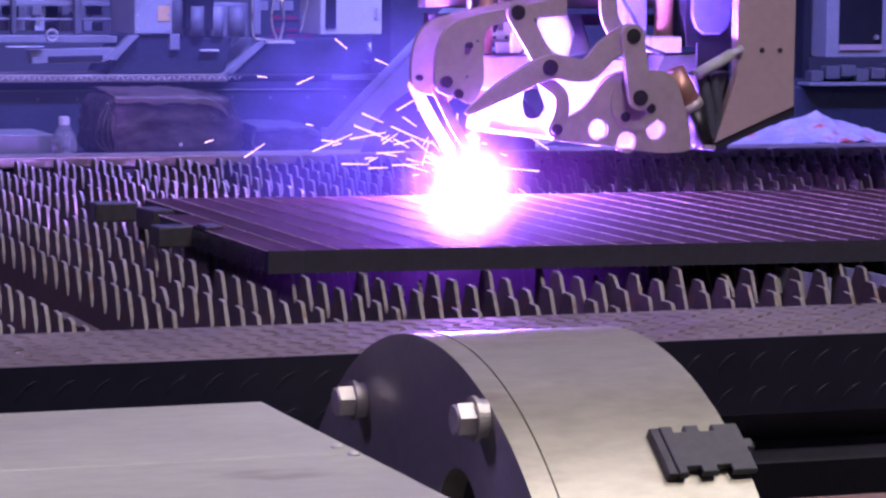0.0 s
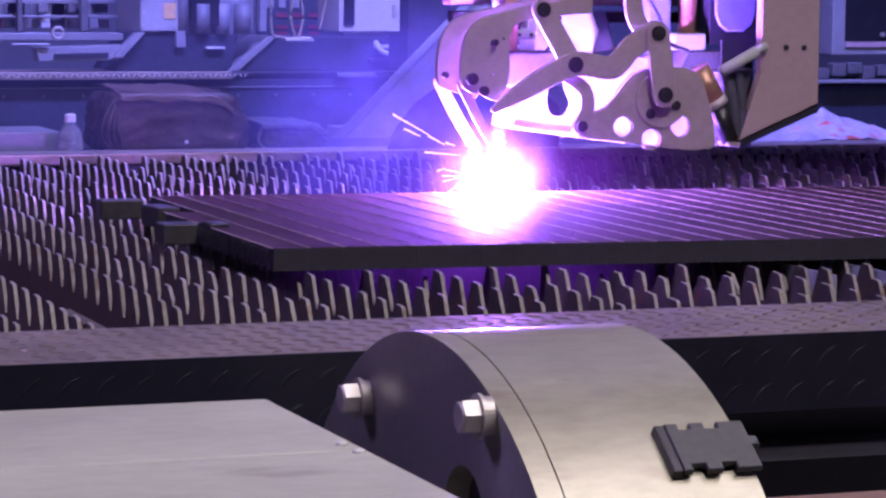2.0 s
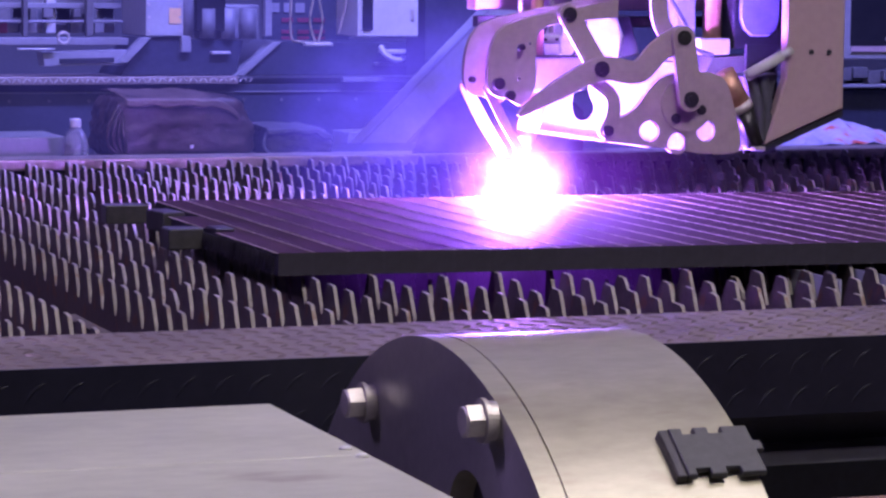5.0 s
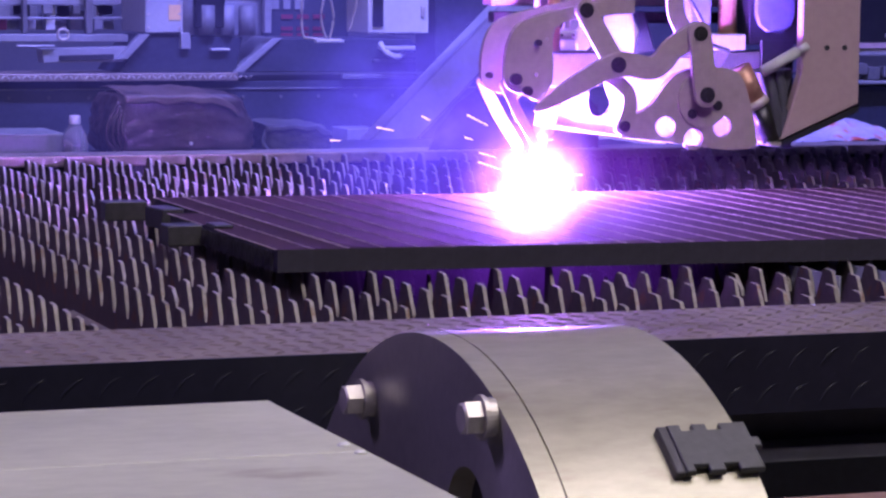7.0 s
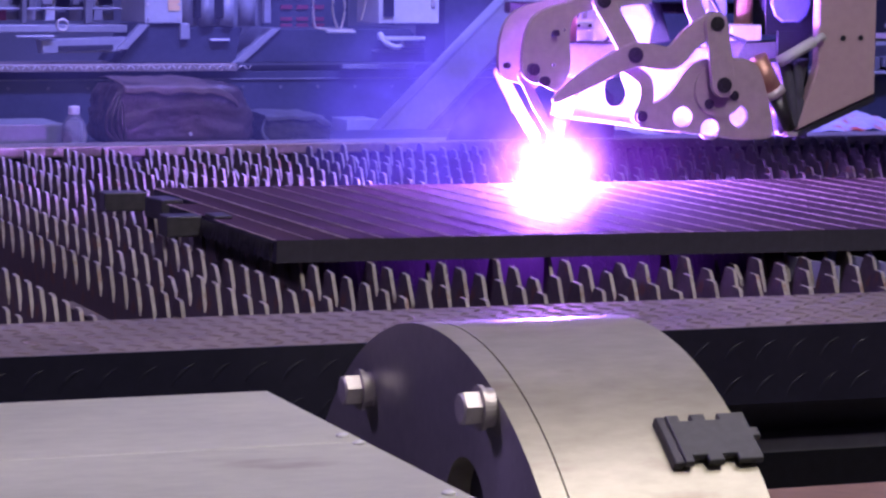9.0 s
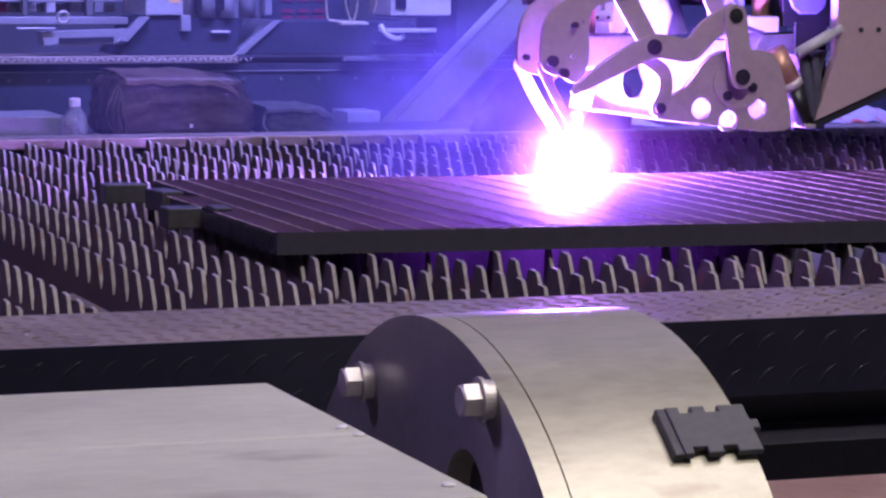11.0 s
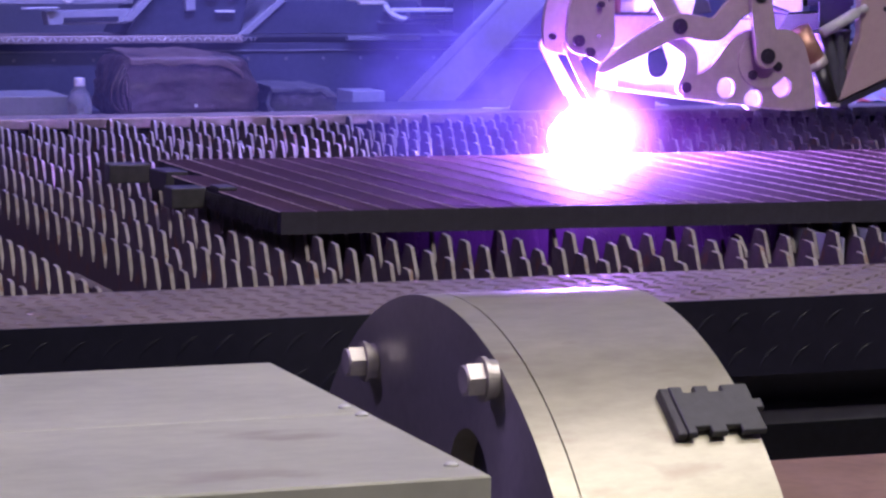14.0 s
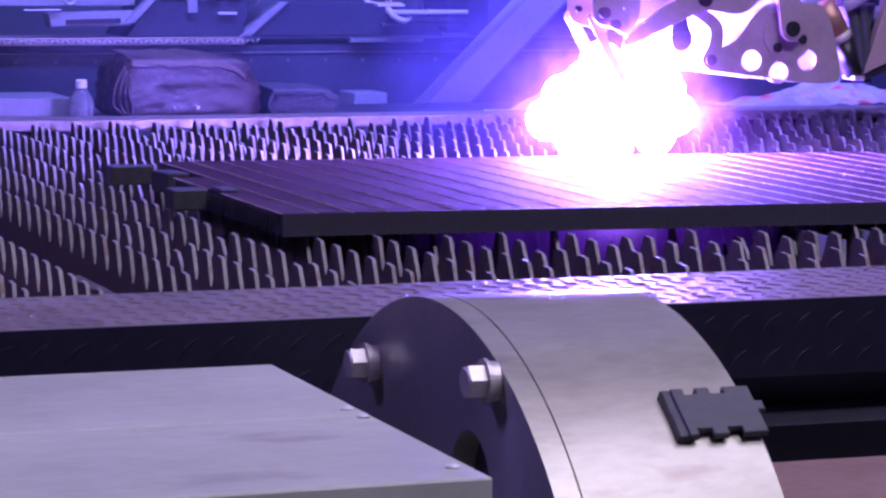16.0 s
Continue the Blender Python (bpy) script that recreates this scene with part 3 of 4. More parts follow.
def link(name, pts, widths, y, thick=0.012, mat="link", label=""):
    path = smooth_path([h(*p) for p in pts], 5)
    n = len(widths) - 1
    ws = []
    for i in range(len(path)):
        u = i / (len(path) - 1) * n
        k = min(int(u), n - 1)
        ws.append(widths[k] + (widths[k + 1] - widths[k]) * (u - k))
    return part(name, prism(ribbon(path, ws), y, y + thick, 0.001), M[mat], head, label)


def plate(name, outline, holes, y0, y1, mat="link", label="", slots=()):
    """A flat plate with round holes (x, z, radius) right through it."""
    data = bpy.data.curves.new("outline", "CURVE")
    data.dimensions, data.fill_mode, data.extrude = "2D", "BOTH", (y1 - y0) / 2
    data.bevel_depth, data.offset = 0.0008, -0.0008
    for loop in [outline] + [arc_pts(hx, hz, hr, 0, 360, 24)[:-1] for hx, hz, hr in holes] + list(slots):
        sp = data.splines.new("POLY")
        sp.points.add(len(loop) - 1)
        sp.use_cyclic_u = True
        for p, (x, z) in zip(sp.points, loop):
            p.co = (x, z, 0, 1)
    tmp = bpy.data.objects.new("outline", data)
    me = bpy.data.meshes.new_from_object(tmp)
    bpy.data.objects.remove(tmp)
    bm = bmesh.new()
    bm.from_mesh(me)
    bpy.data.meshes.remove(me)
    bmesh.ops.remove_doubles(bm, verts=bm.verts[:], dist=0.00005)
    turned(bm, Matrix.Translation((0, (y0 + y1) / 2, 0)) @ pose(0, 0, 0, 90))
    return part(name, bm, M[mat], head, label)


def pin(x, z, r, y0, y1, mat="link_dark", name="pin"):
    px, pz = h(x, z)
    bm = rod((px, y0, pz), (px, y1, pz), r, n=24)
    rod((px, y0 - 0.002, pz), (px, y0, pz), r * 0.55, n=6, bm=bm)
    return part(name, bm, M[mat], head, "dark pivot pin")


PIVOT = {"top": (2.301, 1.341), "mid": (2.373, 1.222), "right": (2.564, 1.291), "low": (2.583, 1.155)}
ARM = smooth_path([(0.239, 0.417), (0.102, 0.394), (0.028, 0.378), (-0.025, 0.361), (-0.054, 0.331), (-0.067, 0.285), (-0.068, 0.235), (-0.06, 0.214),
                   (-0.042, 0.204), (-0.015, 0.198), (0.006, 0.186), (0.024, 0.19), (0.046, 0.233), (0.044, 0.29), (0.05, 0.342), (0.09, 0.362), (0.165, 0.371), (0.239, 0.377)], 2)
for dx, dy in ((0.0, 0.0), (-0.036, 0.05)):
    plate("arm", [(ax + dx, az + 0.002 * (dx < 0)) for ax, az in ARM], [(0.006 + dx, 0.31, 0.006), (0.006 + dx, 0.243, 0.004), (0.03 + dx, 0.32, 0.0035)], dy, dy + 0.012, "link", "pale steel arm plate")
part("arm_spacer", rod((-0.02, 0.012, 0.33), (-0.02, 0.05, 0.33), 0.012, n=16), M["link"], head)
for jaw, jy, jw in (([(2.092, 1.182), (2.135, 1.105), (2.178, 1.04)], 0.07, 0.014), ([(2.13, 1.178), (2.168, 1.105), (2.205, 1.045)], 0.03, 0.011)):
    link("jaw", jaw, [jw, jw, jw * 0.85], jy, 0.008, "bright", "narrow jaw plate, lightened as if lit by the arc")
link("swing_link", [(2.301, 1.341), (2.373, 1.222)], [0.024, 0.024], -0.014)
link("s_link", [(2.185, 1.125), (2.27, 1.175), (2.373, 1.222), (2.46, 1.215), (2.51, 1.26), (2.564, 1.291)], [0.007, 0.022, 0.027, 0.026, 0.026, 0.027], -0.028)
link("right_link", [(2.564, 1.291), (2.583, 1.155)], [0.027, 0.028], -0.042)
link("rear_link", [(2.53, 1.40), (2.535, 1.33), (2.56, 1.29)], [0.02, 0.02, 0.02], 0.02)
link("hook", [(2.35, 1.2), (2.405, 1.165), (2.41, 1.12), (2.395, 1.085)], [0.012, 0.016, 0.017, 0.018], -0.01)
lower = [h(*p) for p in smooth_path([(2.39, 1.062), (2.41, 1.105), (2.46, 1.13), (2.52, 1.2), (2.60, 1.215), (2.672, 1.205), (2.702, 1.15), (2.724, 1.048), (2.69, 1.031),
                         (2.62, 1.033), (2.5, 1.05)], 3)]
plate("side_plate", lower, [(*h(px, pz), 0.0235) for px, pz in ((2.499, 1.083), (2.567, 1.055), (2.638, 1.083))], -0.008, 0.008, "link", "pale steel side plate with three round holes")
hx, hz = h(2.588, 1.143)
part("hub_plate", rod((hx, -0.014, hz), (hx, -0.008, hz), 0.062, n=40), M["link"], head)
pin(*PIVOT["top"], 0.0165, -0.018, 0.02)
pin(*PIVOT["mid"], 0.0175, -0.032, 0.02)
pin(*PIVOT["right"], 0.0165, -0.046, 0.02)
pin(*PIVOT["low"], 0.0175, -0.046, 0.0)
for px, pz, r in ((2.56, 1.112, 0.011), (2.622, 1.13, 0.011), (2.138, 1.191, 0.013), (2.165, 1.165, 0.011), (2.397, 1.086, 0.012), (2.19, 1.27, 0.007), (2.076, 1.2, 0.007)):
    pin(px, pz, r, -0.018, -0.006 if px != 2.397 else 0.0)
part("nozzle_block", box(0.075, 0.2, 0.1, 0.19, 0.21, 0.29, 0.006), M["greybar"], head, "grey steel nozzle carrier")
part("torch_body", rod((0.1, 0.13, 0.29), (0.1, 0.13, 0.42), 0.014), M["copper"], head, "copper torch body", True)
nz = bmesh.new()
rod((0.06, 0.145, 0.045), (0.085, 0.145, 0.12), 0.011, 0.024, bm=nz, n=24)
rod((0.085, 0.145, 0.12), (0.11, 0.145, 0.22), 0.024, 0.03, bm=nz, n=24)
part("nozzle", nz, M["copper"], head, "copper cutting nozzle", True)
BACK = smooth_path([(0.14, 0.17), (0.14, 0.12), (0.21, 0.105), (0.35, 0.085), (0.62, 0.055), (0.72, 0.08), (0.7, 0.17), (0.58, 0.25), (0.46, 0.27), (0.36, 0.23), (0.26, 0.235), (0.18, 0.225)], 2)
SLOT = smooth_path([(0.262, 0.214), (0.254, 0.175), (0.262, 0.142), (0.282, 0.134), (0.302, 0.142), (0.312, 0.165), (0.302, 0.19), (0.296, 0.214)], 3)
plate("back_plate", BACK, [], 0.29, 0.3, "bright", "steel back plate, lightened as if lit by the arc", [SLOT])
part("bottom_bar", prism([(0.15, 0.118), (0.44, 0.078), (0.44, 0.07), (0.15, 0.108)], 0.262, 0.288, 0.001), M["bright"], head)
for rx, rz0, rz1 in ((0.075, 0.33, 0.5), (0.125, 0.31, 0.5), (0.15, 0.34, 0.5), (0.205, 0.32, 0.5)):
    part("guide_rod", rod((rx, 0.17, rz0), (rx, 0.17, rz1), 0.006, n=12), M["bolt"], head, "", True)
part("valve_block", box(0.06, 0.17, 0.16, 0.2, 0.315, 0.335, 0.003), M["white"], head, "pale valve block")
part("valve_block", box(0.13, 0.21, 0.2, 0.23, 0.36, 0.39, 0.003), M["link"], head)
for k in range(4):
    part("screw", rod((0.075 + 0.028 * k, 0.156, 0.325), (0.075 + 0.028 * k, 0.161, 0.325), 0.004, n=8), M["link_dark"], head)
part("cable", tube([(0.2, 0.19, 0.42), (0.225, 0.15, 0.37), (0.2, 0.13, 0.31), (0.17, 0.14, 0.27)], 0.004), M["hose"], head, "", True)
part("cable", tube([(0.41, 0.1, 0.42), (0.44, 0.08, 0.36), (0.47, 0.1, 0.31), (0.52, 0.1, 0.29)], 0.005), M["hose"], head, "", True)
part("motor_block", prism([(0.245, 0.24), (0.385, 0.27), (0.4, 0.33), (0.37, 0.4), (0.27, 0.4), (0.235, 0.32)], 0.33, 0.43, 0.004), M["bright"], head, "motor housing, lightened as if lit by the arc")
part("motor_flange", rod((0.33, 0.31, 0.325), (0.33, 0.33, 0.325), 0.05, n=32), M["white"], head, "pale round motor flange")
part("rear_beam", box(2.33 - HX, 2.62 - HX, 0.44, 0.48, 1.285 - HZ0, 1.325 - HZ0, 0.003), M["link_dark"], head)
part("rear_rail", box(0.1, 0.74, 0.52, 0.58, 0.385, 0.45, 0.004), M["panel"], head, "lilac painted rear rail")
part("rear_beam", box(0.1, 0.74, 0.5, 0.54, 0.345, 0.372, 0.003), M["link_dark"], head)
part("bracket", prism([(0.41, 0.375), (0.47, 0.375), (0.5, 0.28), (0.43, 0.27)], 0.46, 0.49, 0.003), M["greybar"], head)
part("collar", rod((0.505, 0.02, 0.252), (0.556, 0.02, 0.17), 0.029, 0.026, n=28), M["copper"], head, "scorched copper collar", True)
part("collar_ring", rod((0.546, 0.02, 0.186), (0.556, 0.02, 0.17), 0.0285, n=28), M["bright"], head, "pale ring round the collar", True)
part("collar_foot", rod((0.556, 0.02, 0.17), (0.59, 0.02, 0.09), 0.024, 0.02, n=24), M["link_dark"], head, "", True)
part("skid", box(2.758 - HX, 2.785 - HX, -0.012, 0.05, 1.036 - HZ0, 1.046 - HZ0, 0.002), M["bolt"], head)
for k in range(2):
    part("hose", tube([(2.76 + 0.03 * k - HX, 0.022, 1.205 - HZ0), (2.778 + 0.022 * k - HX, 0.016, 1.13 - HZ0), (2.79 + 0.008 * k - HX, 0.02, 1.055 - HZ0)], 0.014 - 0.002 * k, 14), M["hose"], head, "dark rubber hose", True)
tb = bmesh.new()
rod((h(2.735, 0)[0], -0.01, h(0, 1.205)[1]), (h(2.82, 0)[0], -0.012, h(0, 1.25)[1]), 0.013, bm=tb)
rod((h(2.82, 0)[0], -0.012, h(0, 1.25)[1]), (h(2.845, 0)[0], -0.012, h(0, 1.263)[1]), 0.009, bm=tb)
part("gas_fitting", tb, M["white"], head, "pale gas pipe fitting", True)
part("rubber_boot", prism([h(2.768, 1.2), h(2.836, 1.21), h(2.797, 1.05), h(2.79, 1.04), h(2.786, 1.06)], 0.034, 0.17, 0.003), M["hose"], head, "dark rubber boot")
# Added dark backing that covers a brightly lit gap beside the panel.
part("dark_backing", box(2.82 - HX, 2.9 - HX, 0.165, 0.175, 1.02 - HZ0, 1.27 - HZ0), M["black"], head)
part("cover_panel", prism([h(2.838, 1.75), h(2.838, 1.2), h(2.79, 1.05), h(2.985, 1.13), h(2.985, 1.75)], 0.0, 0.03, 0.003), M["panel"], head, "lilac grey painted cover panel")
part("panel_skirt", prism([h(2.789, 1.047), h(2.786, 1.032), h(2.985, 1.112), h(2.985, 1.127)], 0.0, 0.1), M["black"], head)
for px in (2.90, 2.945):
    part("screw", rod((*h(px, 0)[:1], -0.003, h(0, 1.258)[1]), (*h(px, 0)[:1], 0.001, h(0, 1.258)[1]), 0.006, n=12), M["black"], head)
part("dark_housing", box(2.745 - HX, 2.87 - HX, 0.034, 0.15, 1.275 - HZ0, 1.75 - HZ0, 0.003), M["black"], head)
part("blue_cover", prism([h(2.754, 1.6), h(2.754, 1.345), h(2.764, 1.32), h(2.784, 1.305), h(2.828, 1.305), h(2.848, 1.32), h(2.857, 1.345), h(2.857, 1.6)], 0.02, 0.032, 0.004), M["blue"], head, "blue plastic lens cover")
part("lower_bracket", prism([h(2.66, 1.2), h(2.69, 1.255), h(2.83, 1.262), h(2.80, 1.22), h(2.74, 1.2)], 0.03, 0.12), M["greybar"], head)
part("servo", rod((h(2.71, 0)[0], 0.08, h(0, 1.3)[1]), (h(2.71, 0)[0], 0.08, h(0, 1.7)[1]), 0.022), M["copper"], head, "pink lit cylinder", True)
part("servo_base", box(2.655 - HX, 2.735 - HX, 0.03, 0.13, 1.262 - HZ0, 1.3 - HZ0, 0.004), M["white"], head)
part("guide_column", box(2.605 - HX, 2.66 - HX, 0.06, 0.16, 1.245 - HZ0, 1.75 - HZ0, 0.006), M["blue"], head, "blue guide column")
# Added out of view so that the right rear slats fall in shade.
part("unseen_shade_block", box(2.78 - HX, 4.3 - HX, 0.2, 1.9, 1.44 - HZ0, 2.1 - HZ0, 0.01), M["navy"], head, "unseen dark block that shades the rear slats")
part("carriage", box(2.1 - HX, 2.99 - HX, 0.16, 0.4, 1.5 - HZ0, 1.9 - HZ0, 0.01), M["panel"], head)


for ob in head.children:
    if ob.name.split(".")[0] in ("dark_housing", "blue_cover", "servo", "servo_base", "guide_column", "lower_bracket"):
        ob.matrix_basis = pose(0.076, 0.2, -0.017)


# ---- arc ----
arc = thing("plasma_arc", 2.241, 5.9, 0.956, "white hot cutting arc with violet glow and sparks", "arc")


def ball(r, sub=3):
    b = bmesh.new()
    bmesh.ops.create_icosphere(b, subdivisions=sub, radius=r)
    return b


core = part("core", ball(0.032), M["core"], arc, "white hot core", True)
core.matrix_basis = pose(-0.047, -0.122, 0.017)
# White emissive balls that spread late to imitate the growing bloom.
lobe_mesh = mesh(ball(0.048), "lobe", M["lobe"], True)
LOBES = []
for a, far in ((5, 1.25), (28, 0.9), (55, 1.05), (80, 0.85), (104, 1.1), (130, 0.9), (155, 1.1), (178, 1.3), (200, 0.8), (265, 0.45), (342, 0.85), (60, 0.45), (120, 0.45), (0, 0.5), (180, 0.5)):
    lobe = new("lobe", lobe_mesh)
    lobe.parent = arc
    LOBES.append((lobe, far * math.cos(radians(a)), far * math.sin(radians(a))))
wisp_mesh = mesh(ball(0.026, 2), "wisp", M["lobe"], True)
wrnd = random.Random(8)
for k in range(16):
    a, far = wrnd.uniform(-20, 200), wrnd.uniform(0.9, 1.4)
    lobe = new("wisp", wisp_mesh)
    lobe.parent = arc
    LOBES.append((lobe, far * math.cos(radians(a)), 0.85 * far * math.sin(radians(a))))
# radius across and up, place, colour, strength, how fast the glow fades
# Bloom and lit haze built as emissive shells; front ones hang before the arc.
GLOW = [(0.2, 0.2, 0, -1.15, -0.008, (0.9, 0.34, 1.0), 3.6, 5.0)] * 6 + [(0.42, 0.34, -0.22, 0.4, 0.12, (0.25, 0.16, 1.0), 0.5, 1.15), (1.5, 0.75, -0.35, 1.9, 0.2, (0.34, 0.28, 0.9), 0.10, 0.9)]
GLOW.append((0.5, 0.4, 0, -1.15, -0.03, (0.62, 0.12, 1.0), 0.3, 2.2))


def bowl():
    b = ball(1.0, 4)
    bmesh.ops.delete(b, geom=[v for v in b.verts if v.co.y > 0.02], context="VERTS")
    return b


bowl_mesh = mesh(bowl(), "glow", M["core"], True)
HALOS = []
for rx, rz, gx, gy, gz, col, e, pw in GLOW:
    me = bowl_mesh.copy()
    me.materials[0] = veil("bloom_haze", col, e, pw)
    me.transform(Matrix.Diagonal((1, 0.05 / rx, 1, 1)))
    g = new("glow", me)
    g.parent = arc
    g["label"] = "emissive shell standing in for bloom and lit haze"
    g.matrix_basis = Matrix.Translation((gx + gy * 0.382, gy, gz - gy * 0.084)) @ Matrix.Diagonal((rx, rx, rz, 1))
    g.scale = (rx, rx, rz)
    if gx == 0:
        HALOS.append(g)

# sparks: moment, number, reach
BURSTS = [(-0.3, 50, 0.8), (-0.14, 40, 0.8), (0.25, 60, 0.9), (0.8, 14, 0.9), (1.35, 8, 0.6), (1.82, 18, 0.6), (2.36, 18, 0.5), (2.86, 18, 0.6), (3.2, 50, 0.95), (3.36, 60, 0.95), (3.8, 12, 1.0), (4.05, 14, 0.9),
          (5.2, 20, 0.5), (6.15, 28, 0.9), (6.32, 30, 0.9), (6.8, 14, 0.8), (8.3, 3, 0.3), (10.2, 24, 0.5), (11.08, 110, 0.95), (11.22, 120, 0.95), (11.38, 80, 0.9), (12.9, 5, 0.3), (14.4, 9, 0.4), (15.9, 7, 0.4)]
spark_mesh = [mesh(rod((-l / 2, 0, 0), (l / 2, 0, 0), 0.0009, 0.0017, n=6), "spark", M["spark"]) for l in (0.022, 0.04, 0.062, 0.095)]
SPARKS = []
srnd = random.Random(11)
for t0, count, reach in BURSTS:
    for k in range(count):
        sp = new("spark", spark_mesh[srnd.choice((0, 0, 1, 1, 2, 2, 3))])
        sp.parent = arc
        a = radians(srnd.choice((srnd.triangular(95, 178, 150), srnd.triangular(95, 178, 150), srnd.triangular(100, 165, 135), srnd.uniform(15, 100))))
        if math.cos(a) > 0:
            speed = reach * srnd.uniform(0.8, 1.8)
        else:
            speed = reach * srnd.triangular(0.5, 4.8, 1.5)
        SPARKS.append((sp, t0 + srnd.uniform(0, 0.16), Vector((speed * math.cos(a), srnd.uniform(-0.5, 0.25) * speed, speed * math.sin(a) * 0.8))))


# ---- behind the bed ----
def sag(sx, sy, sz, seed):
    """A wrapped box gone soft: rounded, lower towards one end, with shallow dents."""
    b = bmesh.new()
    bmesh.ops.create_icosphere(b, subdivisions=5, radius=1)
    for v in b.verts:
        c = v.co
        k = (abs(c.x) ** 10 + abs(c.y) ** 10 + abs(c.z) ** 10) ** -0.1
        p = Vector((c.x * k, c.y * k, c.z * k))
        top = max(0, p.z)
        p.x *= 1 - 0.24 * top * (p.x > 0) - 0.12 * top * (p.x < 0)
        q = Vector((p.x * 3 + seed, p.y * 3, p.z * 2.4))
        p *= 1 + 0.045 * noise.noise(q) + 0.05 * abs(noise.noise(q * 2.2)) - 0.03 * max(0, 0.25 - abs(noise.noise(q * 1.3 + Vector((0, 0, 9)))))
        v.co = Vector((p.x * sx, p.y * sy, max(-1, p.z) * sz))
    return b


def flap(x0, x1, y0, y1, z, hang, droop, seed):
    """A cloth-like sheet over the top of a bundle that hangs ragged over its near side."""
    b = bmesh.new()
    nx, ny = 36, 14
    top, low = [], []
    for i in range(nx + 1):
        u = i / nx
        x = x0 + (x1 - x0) * u
        drop = hang * (0.55 + 0.9 * abs(noise.noise(Vector((u * 4.1, seed, 0)))))
        col = []
        for j in range(ny + 1):
            v = j / ny
            if v < 0.6:
                y, zz = y1 + (y0 - y1) * v / 0.6, z - droop * 0.4 * (v / 0.6) ** 3
            else:
                y, zz = y0 - 0.004 * (v - 0.6), z - droop * 0.4 - drop * (v - 0.6) / 0.4
            edge = max(0.0, u - 0.72) / 0.28
            zz += 0.006 * noise.noise(Vector((x * 18, y * 14, seed))) - droop * edge ** 2 + 0.004
            col.append((x, y + 0.004 * noise.noise(Vector((x * 22, seed, zz * 9))), zz))
        top.append([b.verts.new(c) for c in col])
        low.append([b.verts.new((c[0], c[1] + 0.0025, c[2] - 0.0025)) for c in col])
    for i in range(nx):
        for j in range(ny):
            b.faces.new((top[i][j], top[i + 1][j], top[i + 1][j + 1], top[i][j + 1]))
            b.faces.new((low[i][j], low[i][j + 1], low[i + 1][j + 1], low[i + 1][j]))
    for j in range(ny):
        for i in (0, nx):
            b.faces.new((top[i][j], top[i][j + 1], low[i][j + 1], low[i][j]))
    for i in range(nx):
        for j in (0, ny):
            b.faces.new((top[i][j], top[i + 1][j], low[i + 1][j], low[i][j]))
    return b


shelf = thing("rear_bench", 3.2, 8.35, 0.0, "dark steel bench behind the cutting bed", "bench")
part("top", box(-2.6, 2.6, -0.35, 0.45, 0.84, 0.865, 0.004), M["black"], shelf)
for lx in (-2.4, 0, 2.4):
    part("leg", box(lx - 0.04, lx + 0.04, -0.2, 0.3, 0, 0.839), M["black"], shelf)
pack = thing("wrapped_package", 2.195, 8.33, 0.866, "brown plastic wrapped package lying on the bench", "package")
part("body", turned(sag(0.226, 0.15, 0.092, 1.0), pose(0, 0, 0.093)), M["wrap"], pack, "", True)
part("top_flap", flap(-0.185, 0.165, -0.168, 0.15, 0.192, 0.03, 0.045, 3.0), M["wrap_top"], pack, "lighter brown flap folded over the top", True)
for k in range(4):
    part("fold", tube([(-0.2 + 0.004 * k, -0.15, 0.16 - 0.012 * k), (-0.232 + 0.014 * k, -0.158 - 0.003 * (k % 2), 0.1 - 0.01 * k), (-0.236 + 0.018 * k, -0.156, 0.045), (-0.2 + 0.006 * k, -0.153, 0.012)], 0.0055), M["wrap"], pack, "", True)
part("white_tag", box(0.016, 0.026, -0.158, -0.154, 0.03, 0.04, 0.001), M["white"], pack, "tiny white tag")
bag = thing("dark_bag", 2.57, 8.33, 0.866, "flat grey black cloth bag lying on the bench", "bag")
part("body", turned(sag(0.105, 0.11, 0.042, 5.0), pose(0, 0, 0.043)), M["cloth"], bag, "", True)
part("flap", flap(-0.11, 0.1, -0.122, 0.11, 0.087, 0.02, 0.022, 8.0), M["cloth"], bag, "worn top flap", True)
part("strap", tube([(-0.105, -0.1, 0.07), (-0.118, -0.115, 0.03), (-0.1, -0.125, 0.006)], 0.006), M["cloth"], bag, "", True)
tagged(new("grey_box", mesh(box(1.55, 1.84, 8.2, 8.5, 0.866, 0.934, 0.004), "grey_box", M["dull"])), "flat light grey box on the bench", "box")
tagged(new("grey_locker", mesh(box(3.557, 3.697, 10.75, 10.95, 0.0, 0.782, 0.004), "grey_locker", M["grey"])), "narrow light grey locker standing behind the bench", "locker")
bottle = thing("water_bottle", 1.845, 8.1, 0.802, "clear plastic water bottle with a white cap", "bottle")
part("body", lathe([(0.026, 0), (0.033, 0.006), (0.034, 0.025), (0.031, 0.04), (0.034, 0.055), (0.032, 0.068), (0.037, 0.085), (0.038, 0.11), (0.035, 0.13), (0.027, 0.148), (0.017, 0.16), (0.0145, 0.172)]), M["water"], bottle, "", True)
part("cap", lathe([(0.0165, 0.166), (0.0165, 0.187), (0.014, 0.19)]), M["white"], bottle, "white cap")
stand = tagged(new("bottle_ledge", mesh(box(1.6, 2.2, 7.93, 8.19, 0.0, 0.801, 0.004), "bottle_ledge", M["black"])), "low black ledge behind the bed", "ledge")
pale = thing("plastic_sheet", 3.05, 8.0, 0.866, "pale crumpled plastic sheet lying along the bench", "plastic sheet")
pb = bmesh.new()
